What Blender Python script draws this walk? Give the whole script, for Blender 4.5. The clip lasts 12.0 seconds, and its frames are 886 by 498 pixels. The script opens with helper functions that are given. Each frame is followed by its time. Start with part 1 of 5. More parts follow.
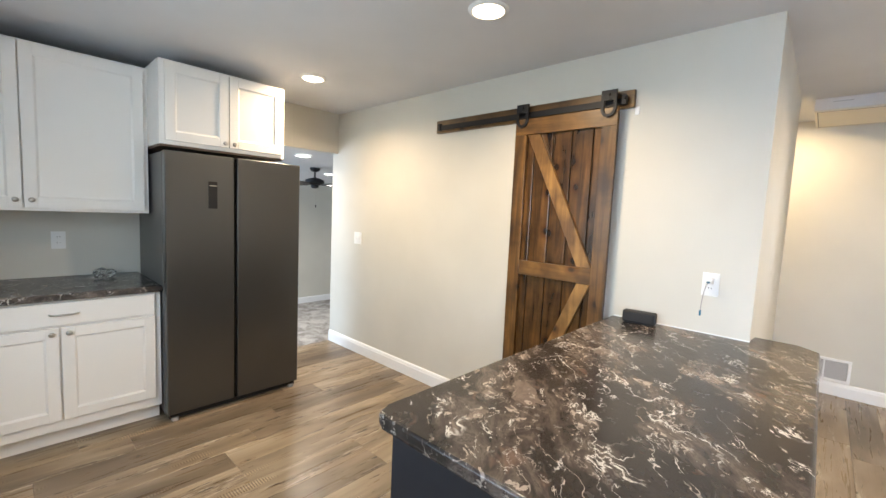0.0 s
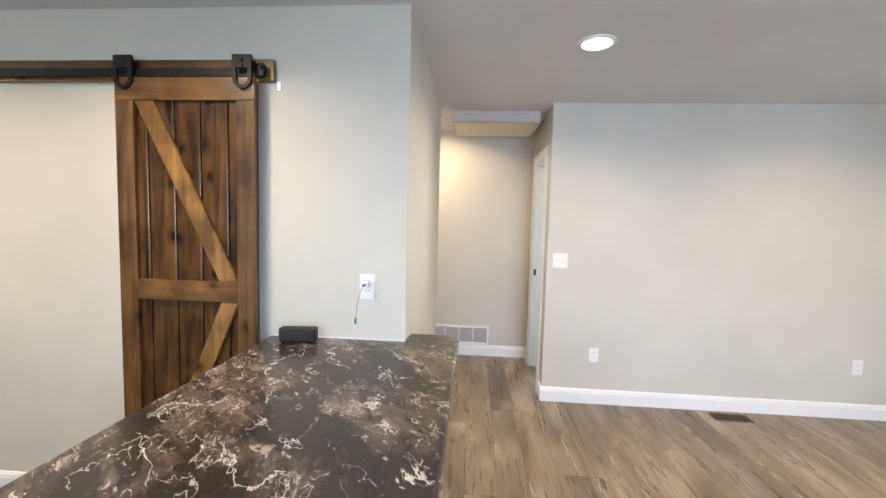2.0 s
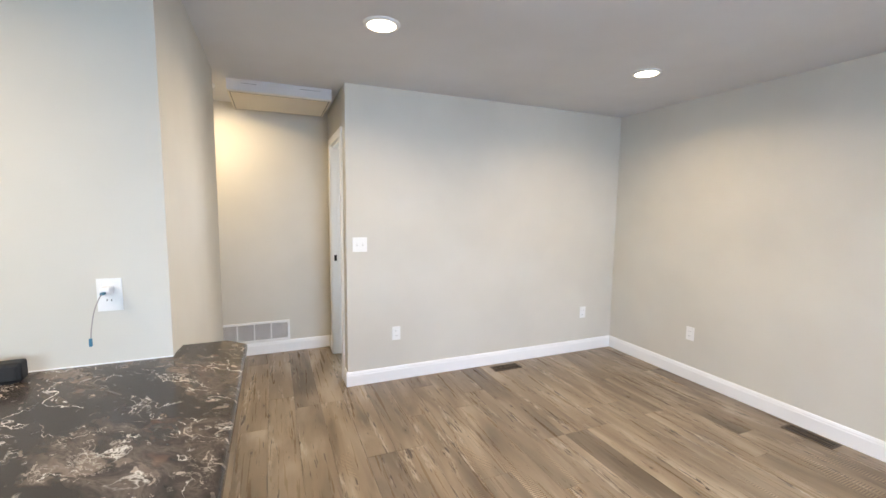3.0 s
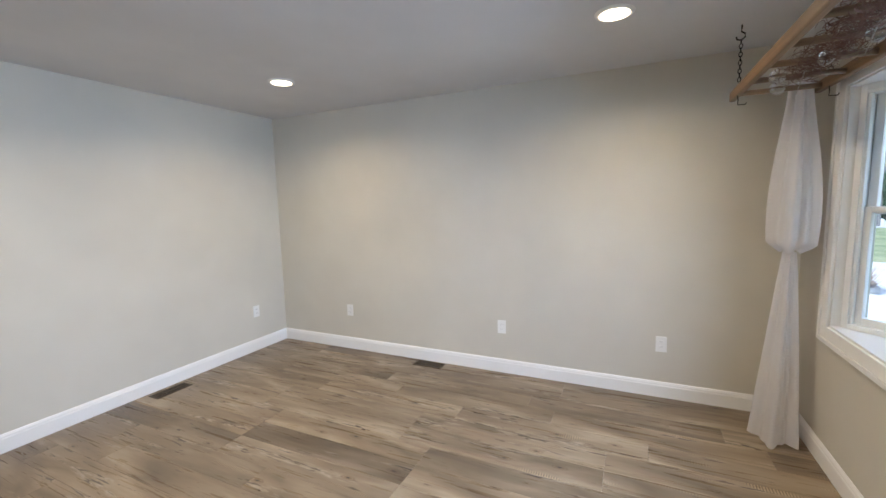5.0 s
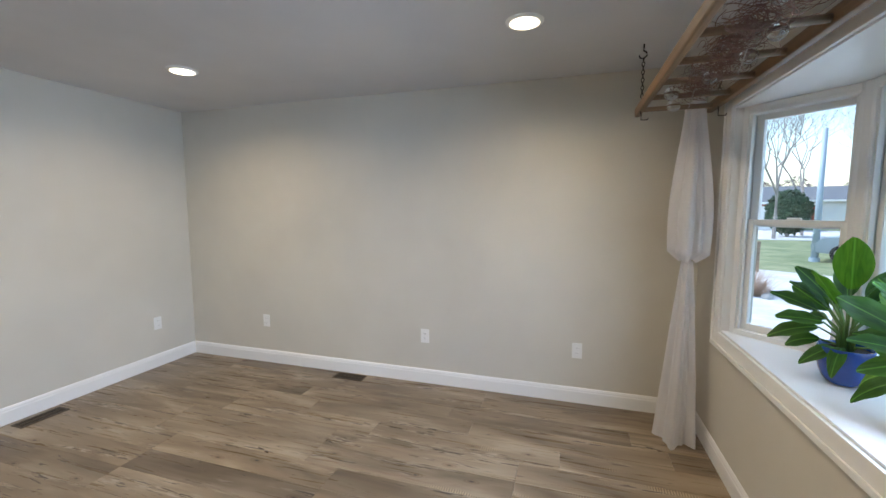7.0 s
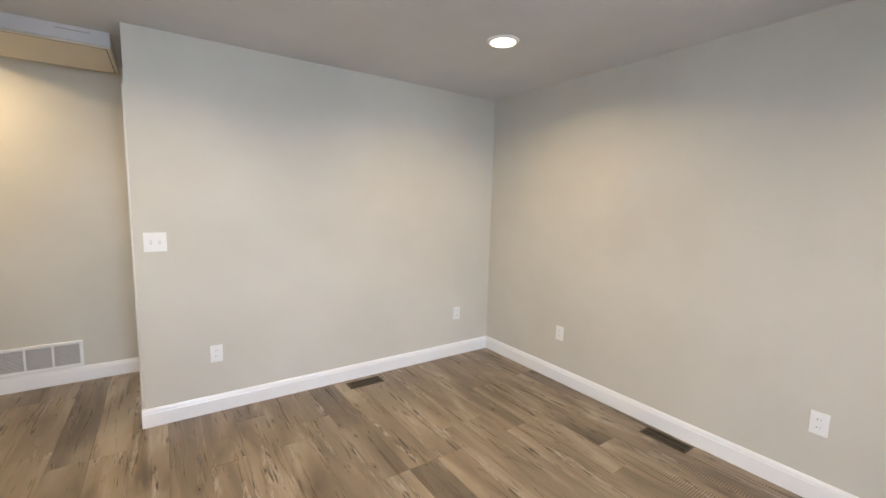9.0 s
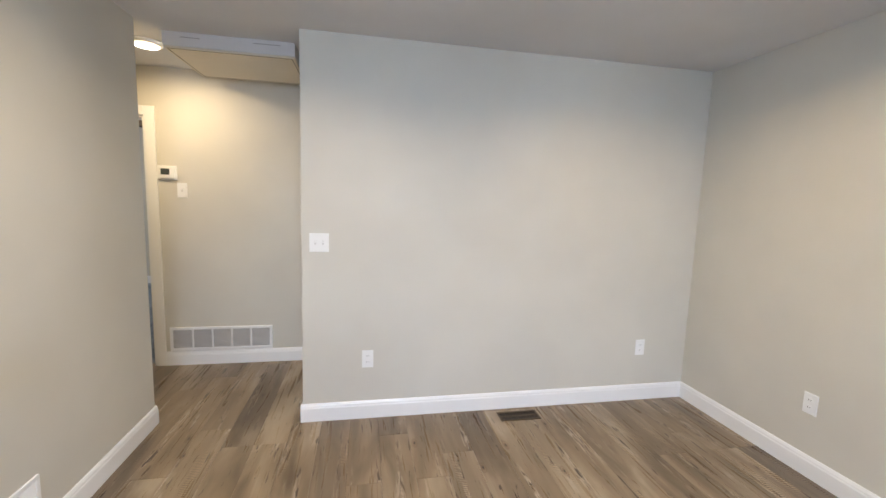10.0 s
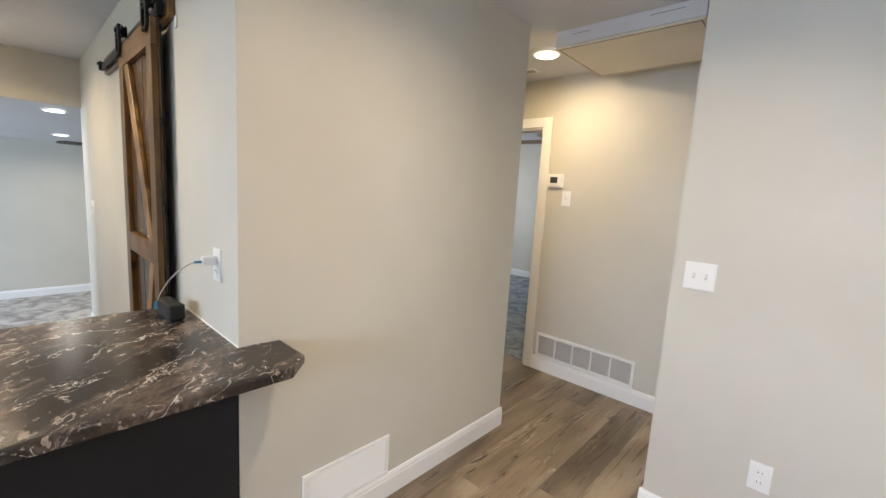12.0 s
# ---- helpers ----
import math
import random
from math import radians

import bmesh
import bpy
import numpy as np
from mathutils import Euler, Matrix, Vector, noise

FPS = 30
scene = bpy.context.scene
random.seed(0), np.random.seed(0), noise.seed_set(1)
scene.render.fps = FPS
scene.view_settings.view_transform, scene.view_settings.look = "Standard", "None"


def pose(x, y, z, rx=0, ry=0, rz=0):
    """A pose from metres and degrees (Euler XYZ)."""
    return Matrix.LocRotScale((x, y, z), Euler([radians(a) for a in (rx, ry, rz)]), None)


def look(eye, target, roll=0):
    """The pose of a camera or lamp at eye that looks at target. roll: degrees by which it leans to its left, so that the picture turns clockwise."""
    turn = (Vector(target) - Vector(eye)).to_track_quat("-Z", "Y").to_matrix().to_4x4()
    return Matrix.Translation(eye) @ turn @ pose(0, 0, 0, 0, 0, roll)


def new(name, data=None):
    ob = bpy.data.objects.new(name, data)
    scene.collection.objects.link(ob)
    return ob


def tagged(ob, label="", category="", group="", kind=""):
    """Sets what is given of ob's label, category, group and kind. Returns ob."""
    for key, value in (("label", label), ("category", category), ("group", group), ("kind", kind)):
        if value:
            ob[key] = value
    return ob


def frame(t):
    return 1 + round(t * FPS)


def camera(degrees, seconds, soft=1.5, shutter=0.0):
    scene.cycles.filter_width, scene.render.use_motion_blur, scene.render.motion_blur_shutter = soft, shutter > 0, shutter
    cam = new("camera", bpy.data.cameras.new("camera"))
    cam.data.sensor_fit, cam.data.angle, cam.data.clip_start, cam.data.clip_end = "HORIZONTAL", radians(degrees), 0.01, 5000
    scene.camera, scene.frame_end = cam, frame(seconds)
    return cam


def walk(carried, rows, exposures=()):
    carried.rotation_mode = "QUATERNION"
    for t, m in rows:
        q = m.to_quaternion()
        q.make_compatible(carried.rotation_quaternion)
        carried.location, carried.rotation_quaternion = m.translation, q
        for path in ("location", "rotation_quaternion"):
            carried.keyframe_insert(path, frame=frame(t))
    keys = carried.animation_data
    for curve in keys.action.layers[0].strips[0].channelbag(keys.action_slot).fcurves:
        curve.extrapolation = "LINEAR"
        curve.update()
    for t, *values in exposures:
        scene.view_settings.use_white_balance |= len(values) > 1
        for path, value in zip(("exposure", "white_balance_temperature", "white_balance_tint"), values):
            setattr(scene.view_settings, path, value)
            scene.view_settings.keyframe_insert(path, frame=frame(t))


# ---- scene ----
cam = camera(94.7, 12.0)
METRES, EYE, TILT, LEAN, TURN = 3.4, 1.5, 0.0, 0.0, 44.5
PATH = [
    (0, (0.165, 0.103, 1.469), (-1.189, 1.564, 1.291), 2.6),
    (0.5, (0.118, 0.187, 1.492), (-1.002, 1.837, 1.351), 1.7),
    (1, (0.066, 0.332, 1.508), (-0.724, 2.164, 1.373), 1.1),
    (1.5, (0.124, 0.505, 1.494), (-0.382, 2.436, 1.367), 1.1),
    (2, (0.265, 0.663, 1.492), (0.113, 2.651, 1.347), 1.5),
    (2.5, (0.314, 0.723, 1.486), (0.584, 2.698, 1.319), 1.3),
    (3, (0.317, 0.74, 1.496), (1.086, 2.575, 1.29), 0.7),
    (3.5, (0.297, 0.698, 1.508), (1.488, 2.285, 1.259), 0.1),
    (5.3, (0.362, 0.405, 1.503), (2.203, 1.156, 1.293), -1.3),
    (5.5, (0.381, 0.358, 1.496), (2.243, 1.062, 1.297), -1.1),
    (6, (0.436, 0.299, 1.497), (2.334, 0.901, 1.31), -0.8),
    (6.5, (0.471, 0.28, 1.48), (2.384, 0.837, 1.307), -0.4),
    (6.7, (0.48, 0.293, 1.491), (2.394, 0.839, 1.298), -0.3),
    (8.3, (0.735, 0.724, 1.484), (2.264, 1.997, 1.278), 1.4),
    (8.5, (0.804, 0.816, 1.479), (2.232, 2.198, 1.251), 1.3),
    (9, (1.01, 0.981, 1.476), (2.138, 2.615, 1.243), 1.4),
    (9.5, (1.138, 1.182, 1.465), (1.936, 3.0, 1.228), 1.6),
    (10, (1.248, 1.402, 1.47), (1.626, 3.352, 1.232), 1.8),
    (10.5, (1.351, 1.576, 1.469), (1.297, 3.56, 1.223), 2.0),
    (11, (1.433, 1.727, 1.46), (0.918, 3.644, 1.211), 2.5),
    (11.5, (1.396, 1.886, 1.458), (0.424, 3.615, 1.202), 2.9),
    (12, (1.335, 2.025, 1.47), (-0.015, 3.476, 1.199), 3.4),
]

# ---- light ----
world = bpy.data.worlds.new("sky")
scene.world = world
world.use_nodes = True
wn = world.node_tree.nodes
sky = wn.new("ShaderNodeTexSky")
sky.sky_type, sky.sun_disc = "NISHITA", False
sky.sun_elevation, sky.sun_rotation = radians(52), radians(15)
sky.air_density, sky.dust_density, sky.ozone_density = 1.3, 0.3, 1.0
wn["Background"].inputs["Strength"].default_value = 0.15
world.node_tree.links.new(sky.outputs[0], wn["Background"].inputs["Color"])
sun = new("sun", bpy.data.lights.new("sun", "SUN"))
sun.data.energy, sun.data.angle, sun.data.color = 2.2, radians(25), (1.0, 0.96, 0.9)
sun.matrix_world = look((4, 15, 30), (0, 0, 9))
LAMP_W, LAMP_COL = 5.2, (1.0, 0.765, 0.50)
HALL_W, FAR_W, KITCHEN_W = 5.2, 3.5, 6.8
DAY_BAY, DAY_KITCHEN, DAY_FAR, DAY_BED = 18.0, 11.0, 60.0, 17.0
DAY_COL = (0.66, 0.84, 1.0)
walk(cam, [(t, look(eye, target, roll)) for t, eye, target, roll in PATH],
     [(0.0, 1.90, 6450, 10), (1.5, 1.76, 6250, 10), (2.5, 1.70, 6100, 10), (3.5, 1.65, 6150, 10), (5.5, 1.22, 5900, 8), (6.5, 1.06, 5850, 7), (8.5, 1.33, 6550, 10), (9.5, 1.45, 6350, 10), (10.5, 1.43, 6150, 10), (12.0, 1.45, 6250, 10)])


def area(name, place, target, sx, sy, watts, colour):
    ob = new(name, bpy.data.lights.new(name, "AREA"))
    ob.data.shape, ob.data.size, ob.data.size_y = "RECTANGLE", sx, sy
    ob.data.energy, ob.data.color = watts, colour
    ob.matrix_world = look(place, target)
    return ob


# ---- materials ----
def mat(name, base=(0.5, 0.5, 0.5), rough=0.5, metal=0.0):
    m = bpy.data.materials.new(name)
    m.use_nodes = True
    b = m.node_tree.nodes["Principled BSDF"]
    b.inputs["Base Color"].default_value = (*base, 1)
    b.inputs["Roughness"].default_value = rough
    b.inputs["Metallic"].default_value = metal
    return m, m.node_tree, b


def node(nt, kind, **ins):
    n = nt.nodes.new(kind)
    for k, v in ins.items():
        n.inputs[k.replace("_", " ")].default_value = v
    return n


def coords(nt, scale=(1, 1, 1), rand=0.0, world=False):
    """Object or world coordinates, stretched, with a random shift per object."""
    if world:
        src = nt.nodes.new("ShaderNodeNewGeometry").outputs["Position"]
    else:
        src = nt.nodes.new("ShaderNodeTexCoord").outputs["Object"]
    mp = nt.nodes.new("ShaderNodeMapping")
    mp.inputs["Scale"].default_value = scale
    nt.links.new(src, mp.inputs["Vector"])
    if rand:
        info = nt.nodes.new("ShaderNodeObjectInfo")
        mul = nt.nodes.new("ShaderNodeMath")
        mul.operation = "MULTIPLY"
        mul.inputs[1].default_value = rand
        nt.links.new(info.outputs["Random"], mul.inputs[0])
        nt.links.new(mul.outputs[0], mp.inputs["Location"])
    return mp.outputs["Vector"]


def noise_tex(nt, vec, scale, detail=4, rough=0.55, distort=0.0):
    n = node(nt, "ShaderNodeTexNoise", Scale=scale, Detail=detail, Roughness=rough, Distortion=distort)
    nt.links.new(vec, n.inputs["Vector"])
    return n.outputs["Fac"]


def ramp(nt, fac, stops, mode="LINEAR"):
    r = nt.nodes.new("ShaderNodeValToRGB")
    r.color_ramp.interpolation = mode
    els = r.color_ramp.elements
    while len(els) < len(stops):
        els.new(0.5)
    for e, (p, c) in zip(els, stops):
        e.position = p
        e.color = (*c, 1) if len(c) == 3 else c
    nt.links.new(fac, r.inputs["Fac"])
    return r.outputs["Color"]


def mix(nt, fac, a, b, mode="MIX"):
    m = nt.nodes.new("ShaderNodeMix")
    m.data_type, m.blend_type = "RGBA", mode
    for sock, v in ((m.inputs[0], fac), (m.inputs[6], a), (m.inputs[7], b)):
        if isinstance(v, bpy.types.NodeSocket):
            nt.links.new(v, sock)
        else:
            sock.default_value = v if isinstance(v, (int, float)) else (*v, 1)
    return m.outputs[2]


def bump(nt, b, height, strength, dist=0.002):
    n = nt.nodes.new("ShaderNodeBump")
    n.inputs["Strength"].default_value, n.inputs["Distance"].default_value = strength, dist
    nt.links.new(height, n.inputs["Height"])
    nt.links.new(n.outputs[0], b.inputs["Normal"])


def paint(name, base, rough=0.6, grain=0.12, spots=0.05):
    """Rolled paint: faint tone drift and an orange-peel relief."""
    m, nt, b = mat(name, base, rough)
    v = coords(nt, world=True)
    drift = noise_tex(nt, v, 1.3, 3)
    dark = tuple(c * (1 - spots) for c in base)
    light = tuple(min(1, c * (1 + spots)) for c in base)
    nt.links.new(ramp(nt, drift, [(0.3, dark), (0.7, light)]), b.inputs["Base Color"])
    bump(nt, b, noise_tex(nt, v, 260, 2), grain, 0.001)
    nt.links.new(ramp(nt, noise_tex(nt, v, 3), [(0.3, (rough - .06,) * 3), (0.7, (rough + .06,) * 3)]), b.inputs["Roughness"])
    return m


M_WALL = paint("greige_wall_paint", (0.588, 0.562, 0.500), 0.55)
M_CEIL = paint("ceiling_paint", (0.62, 0.62, 0.635), 0.85, 0.2)
M_TRIM = paint("white_trim_paint", (0.82, 0.82, 0.82), 0.35, 0.03, 0.02)
M_CAB = paint("white_cabinet_paint", (0.80, 0.765, 0.72), 0.4, 0.05, 0.03)
M_SHELL = paint("outer_wall_paint", (0.6, 0.6, 0.58), 0.8)
M_PLASTIC = mat("white_plastic", (0.8, 0.8, 0.79), 0.3)[0]
M_HATCH = paint("hatch_board", (0.66, 0.60, 0.50), 0.6, 0.3, 0.05)
M_BLACK = mat("black_iron", (0.014, 0.014, 0.016), 0.5, 0.5)[0]
M_BLACKPL = mat("black_rubbery_plastic", (0.006, 0.006, 0.007), 0.6)[0]
M_DARK = mat("dark_gap", (0.015, 0.013, 0.012), 0.9)[0]
M_SLOT = mat("switch_slot", (0.60, 0.59, 0.58), 0.8)[0]
M_CHROME = mat("brushed_nickel", (0.55, 0.52, 0.48), 0.28, 1.0)[0]
M_NAVY = paint("black_panel_paint", (0.006, 0.007, 0.012), 0.6, 0.1, 0.1)
M_SCREEN = mat("grey_display", (0.05, 0.06, 0.06), 0.2)[0]
M_BLUEPL = mat("blue_plastic", (0.02, 0.13, 0.22), 0.4)[0]
M_REGISTER = mat("brown_register_metal", (0.10, 0.075, 0.05), 0.45, 0.6)[0]
M_GRILLE = mat("grey_filter", (0.33, 0.31, 0.30), 0.9)[0]
M_SOIL = mat("potting_soil", (0.03, 0.02, 0.015), 0.95)[0]
M_POLE = mat("galvanised_pole", (0.35, 0.42, 0.5), 0.6, 0.2)[0]
M_COPPER = mat("copper_straw", (0.15, 0.072, 0.050), 0.5, 0.1)[0]


def steel():
    m, nt, b = mat("black_stainless", (0.135, 0.135, 0.133), 0.30, 0.9)
    v = coords(nt, (1, 1, 220))
    g = noise_tex(nt, coords(nt, (1, 260, 1.2)), 3, 3)
    nt.links.new(ramp(nt, g, [(0.2, (0.28,) * 3), (0.8, (0.38,) * 3)]), b.inputs["Roughness"])
    bump(nt, b, g, 0.02, 0.0005)
    return m


M_STEEL = steel()


def wood(name, dark, light, knots=True, scale=1.0, rough=0.42, axis=2):
    """Stained softwood with grain along one axis, cathedral figure and knots."""
    m, nt, b = mat(name, light, rough)
    s = [14 * scale] * 3
    s[axis] = 1.1 * scale
    v = coords(nt, tuple(s), rand=37.0)
    base = noise_tex(nt, v, 1.0, 5, 0.6, 1.2)
    s2 = [90 * scale] * 3
    s2[axis] = 3 * scale
    fine = noise_tex(nt, coords(nt, tuple(s2), rand=37.0), 1.0, 3)
    c = ramp(nt, base, [(0.28, dark), (0.5, tuple((d + l) / 2 for d, l in zip(dark, light))), (0.72, light)])
    c = mix(nt, 0.3, c, ramp(nt, fine, [(0.35, (0.4,) * 3), (0.6, (1,) * 3)]), "MULTIPLY")
    if knots:
        s3 = [7 * scale] * 3
        s3[axis] = 5.0 * scale
        sep, com = nt.nodes.new("ShaderNodeSeparateXYZ"), nt.nodes.new("ShaderNodeCombineXYZ")
        nt.links.new(coords(nt, tuple(s3), rand=51.0), sep.inputs[0])
        nt.links.new(sep.outputs["X"], com.inputs["X"])
        nt.links.new(sep.outputs["Z"], com.inputs["Y"])
        vor = node(nt, "ShaderNodeTexVoronoi", Scale=1.0, Randomness=1.0)
        vor.voronoi_dimensions = "2D"
        nt.links.new(com.outputs[0], vor.inputs["Vector"])
        k = ramp(nt, vor.outputs["Distance"], [(0.05, (0.05, 0.028, 0.014)), (0.085, (0.22, 0.15, 0.10)), (0.13, (0.62, 0.50, 0.40)), (0.30, (1, 1, 1))])
        pick = nt.nodes.new("ShaderNodeSeparateXYZ")
        nt.links.new(vor.outputs["Color"], pick.inputs[0])
        k = mix(nt, ramp(nt, pick.outputs["X"], [(0.48, (0, 0, 0)), (0.49, (1, 1, 1))], "CONSTANT"), (1, 1, 1), k)
        c = mix(nt, 0.9, c, k, "MULTIPLY")
        blot = ramp(nt, noise_tex(nt, coords(nt, (5, 5, 5), rand=17.0), 1.0, 3), [(0.36, (0.40, 0.35, 0.30)), (0.48, (0.85, 0.83, 0.80)), (0.62, (1.30, 1.28, 1.24))])
        c = mix(nt, 0.8, c, blot, "MULTIPLY")
    info = nt.nodes.new("ShaderNodeObjectInfo")
    tone = ramp(nt, info.outputs["Random"], [(0, (0.78, 0.78, 0.78)), (1, (1.1, 1.1, 1.1))])
    c = mix(nt, 1.0, c, tone, "MULTIPLY")
    nt.links.new(c, b.inputs["Base Color"])
    bump(nt, b, fine, 0.15, 0.001)
    return m


M_DOORWOOD = wood("stained_knotty_alder", (0.030, 0.014, 0.004), (0.215, 0.108, 0.030), rough=0.34)
M_DOORWOODX = wood("stained_knotty_alder_level", (0.055, 0.026, 0.007), (0.270, 0.140, 0.040), rough=0.34, axis=0)
M_BRACE = wood("amber_brace_wood", (0.11, 0.052, 0.013), (0.44, 0.245, 0.080), rough=0.34)
M_PLANKDARK = wood("dark_stained_boards", (0.0075, 0.0035, 0.0012), (0.150, 0.070, 0.019), rough=0.27)
M_LADDER = wood("old_ladder_wood", (0.11, 0.060, 0.028), (0.29, 0.170, 0.083), False, axis=0)
M_RAWWOOD = wood("raw_brown_board", (0.05, 0.028, 0.016), (0.13, 0.08, 0.05), False, axis=1)
M_RUNG = wood("worn_rung_wood", (0.16, 0.10, 0.06), (0.34, 0.24, 0.16), False, axis=1)


def floor_material():
    """Weathered oak vinyl plank: calm greige-brown grain along y, pale worn streaks with dark
    splits and knots in them, and ladders of saw marks here and there."""
    m, nt, b = mat("weathered_oak_plank", (0.3, 0.23, 0.17), 0.36)

    def times(p, q):
        t = nt.nodes.new("ShaderNodeMath")
        t.operation = "MULTIPLY"
        nt.links.new(p, t.inputs[0])
        nt.links.new(q, t.inputs[1])
        return t.outputs[0]

    def gate(fac, lo, hi, top=1.0):
        return ramp(nt, fac, [(lo, (0, 0, 0)), (hi, (top,) * 3)])

    big = noise_tex(nt, coords(nt, (6.5, 1.3, 1), rand=63.0), 1.0, 3, 0.5, 0.5)
    c = ramp(nt, big, [(0.28, (0.108, 0.076, 0.047)), (0.42, (0.176, 0.131, 0.085)), (0.56, (0.242, 0.186, 0.126)), (0.70, (0.340, 0.274, 0.196))])
    fine = noise_tex(nt, coords(nt, (48, 1.8, 1), rand=63.0), 1.0, 4, 0.6, 0.6)
    c = mix(nt, 0.25, c, ramp(nt, fine, [(0.30, (0.78, 0.76, 0.74)), (0.62, (1.08, 1.08, 1.08))]), "MULTIPLY")
    # worn streaks: pale, broken, a few fingers wide
    patch = noise_tex(nt, coords(nt, (13, 1.15, 1), rand=23.0), 1.0, 2, 0.5, 0.6)
    grit = noise_tex(nt, coords(nt, (60, 9, 1), rand=91.0), 1.0, 4, 0.62, 0.5)
    worn = times(gate(patch, 0.55, 0.66), gate(grit, 0.46, 0.60, 0.62))
    c = mix(nt, worn, c, (0.45, 0.39, 0.32))
    # dark splits along the grain inside the worn streaks
    split = noise_tex(nt, coords(nt, (62, 6.5, 1), rand=35.0), 1.0, 3, 0.55, 0.9)
    c = mix(nt, times(gate(patch, 0.56, 0.61), gate(split, 0.575, 0.60, 0.95)), c, (0.050, 0.031, 0.020))
    lone = noise_tex(nt, coords(nt, (48, 4.6, 1), rand=12.0), 1.0, 3, 0.5, 0.7)
    c = mix(nt, gate(lone, 0.675, 0.70, 0.9), c, (0.060, 0.038, 0.025))
    # knots with rings, stretched along the plank
    vor = node(nt, "ShaderNodeTexVoronoi", Scale=1.0, Randomness=1.0)
    vor.voronoi_dimensions = "2D"
    nt.links.new(coords(nt, (5.2, 2.1, 1), rand=71.0), vor.inputs["Vector"])
    pick = nt.nodes.new("ShaderNodeSeparateXYZ")
    nt.links.new(vor.outputs["Color"], pick.inputs[0])
    rings = ramp(nt, vor.outputs["Distance"], [(0.022, (0.10, 0.065, 0.045)), (0.034, (0.95, 0.88, 0.80)), (0.046, (0.45, 0.36, 0.29)), (0.060, (1.10, 1.05, 1.0)), (0.078, (0.72, 0.66, 0.60)), (0.11, (1, 1, 1))])
    c = mix(nt, ramp(nt, pick.outputs["X"], [(0.72, (0, 0, 0)), (0.73, (0.9,) * 3)], "CONSTANT"), c, mix(nt, 1.0, c, rings, "MULTIPLY"))
    # ladders of saw marks across the grain
    wave = node(nt, "ShaderNodeTexWave", Scale=23.0, Distortion=1.6, Detail=2.0)
    wave.bands_direction = "Y"
    nt.links.new(coords(nt, (0.25, 1, 1), rand=15.0), wave.inputs["Vector"])
    where = gate(noise_tex(nt, coords(nt, (17, 1.7, 1), rand=44.0), 1.0, 1, 0.4), 0.65, 0.68)
    bars = ramp(nt, wave.outputs["Fac"], [(0.25, (0.58, 0.54, 0.50)), (0.6, (1.42, 1.42, 1.40))])
    c = mix(nt, where, c, mix(nt, 0.85, c, bars, "MULTIPLY"))
    info = nt.nodes.new("ShaderNodeObjectInfo")
    tone = ramp(nt, info.outputs["Random"], [(0, (0.66, 0.65, 0.65)), (0.30, (0.94, 0.94, 0.94)), (1, (1.14, 1.14, 1.13))])
    c = mix(nt, 1.0, c, tone, "MULTIPLY")
    nt.links.new(c, b.inputs["Base Color"])
    nt.links.new(ramp(nt, fine, [(0.3, (0.36,) * 3), (0.7, (0.25,) * 3)]), b.inputs["Roughness"])
    bump(nt, b, grit, 0.10, 0.001)
    return m


M_FLOOR = floor_material()


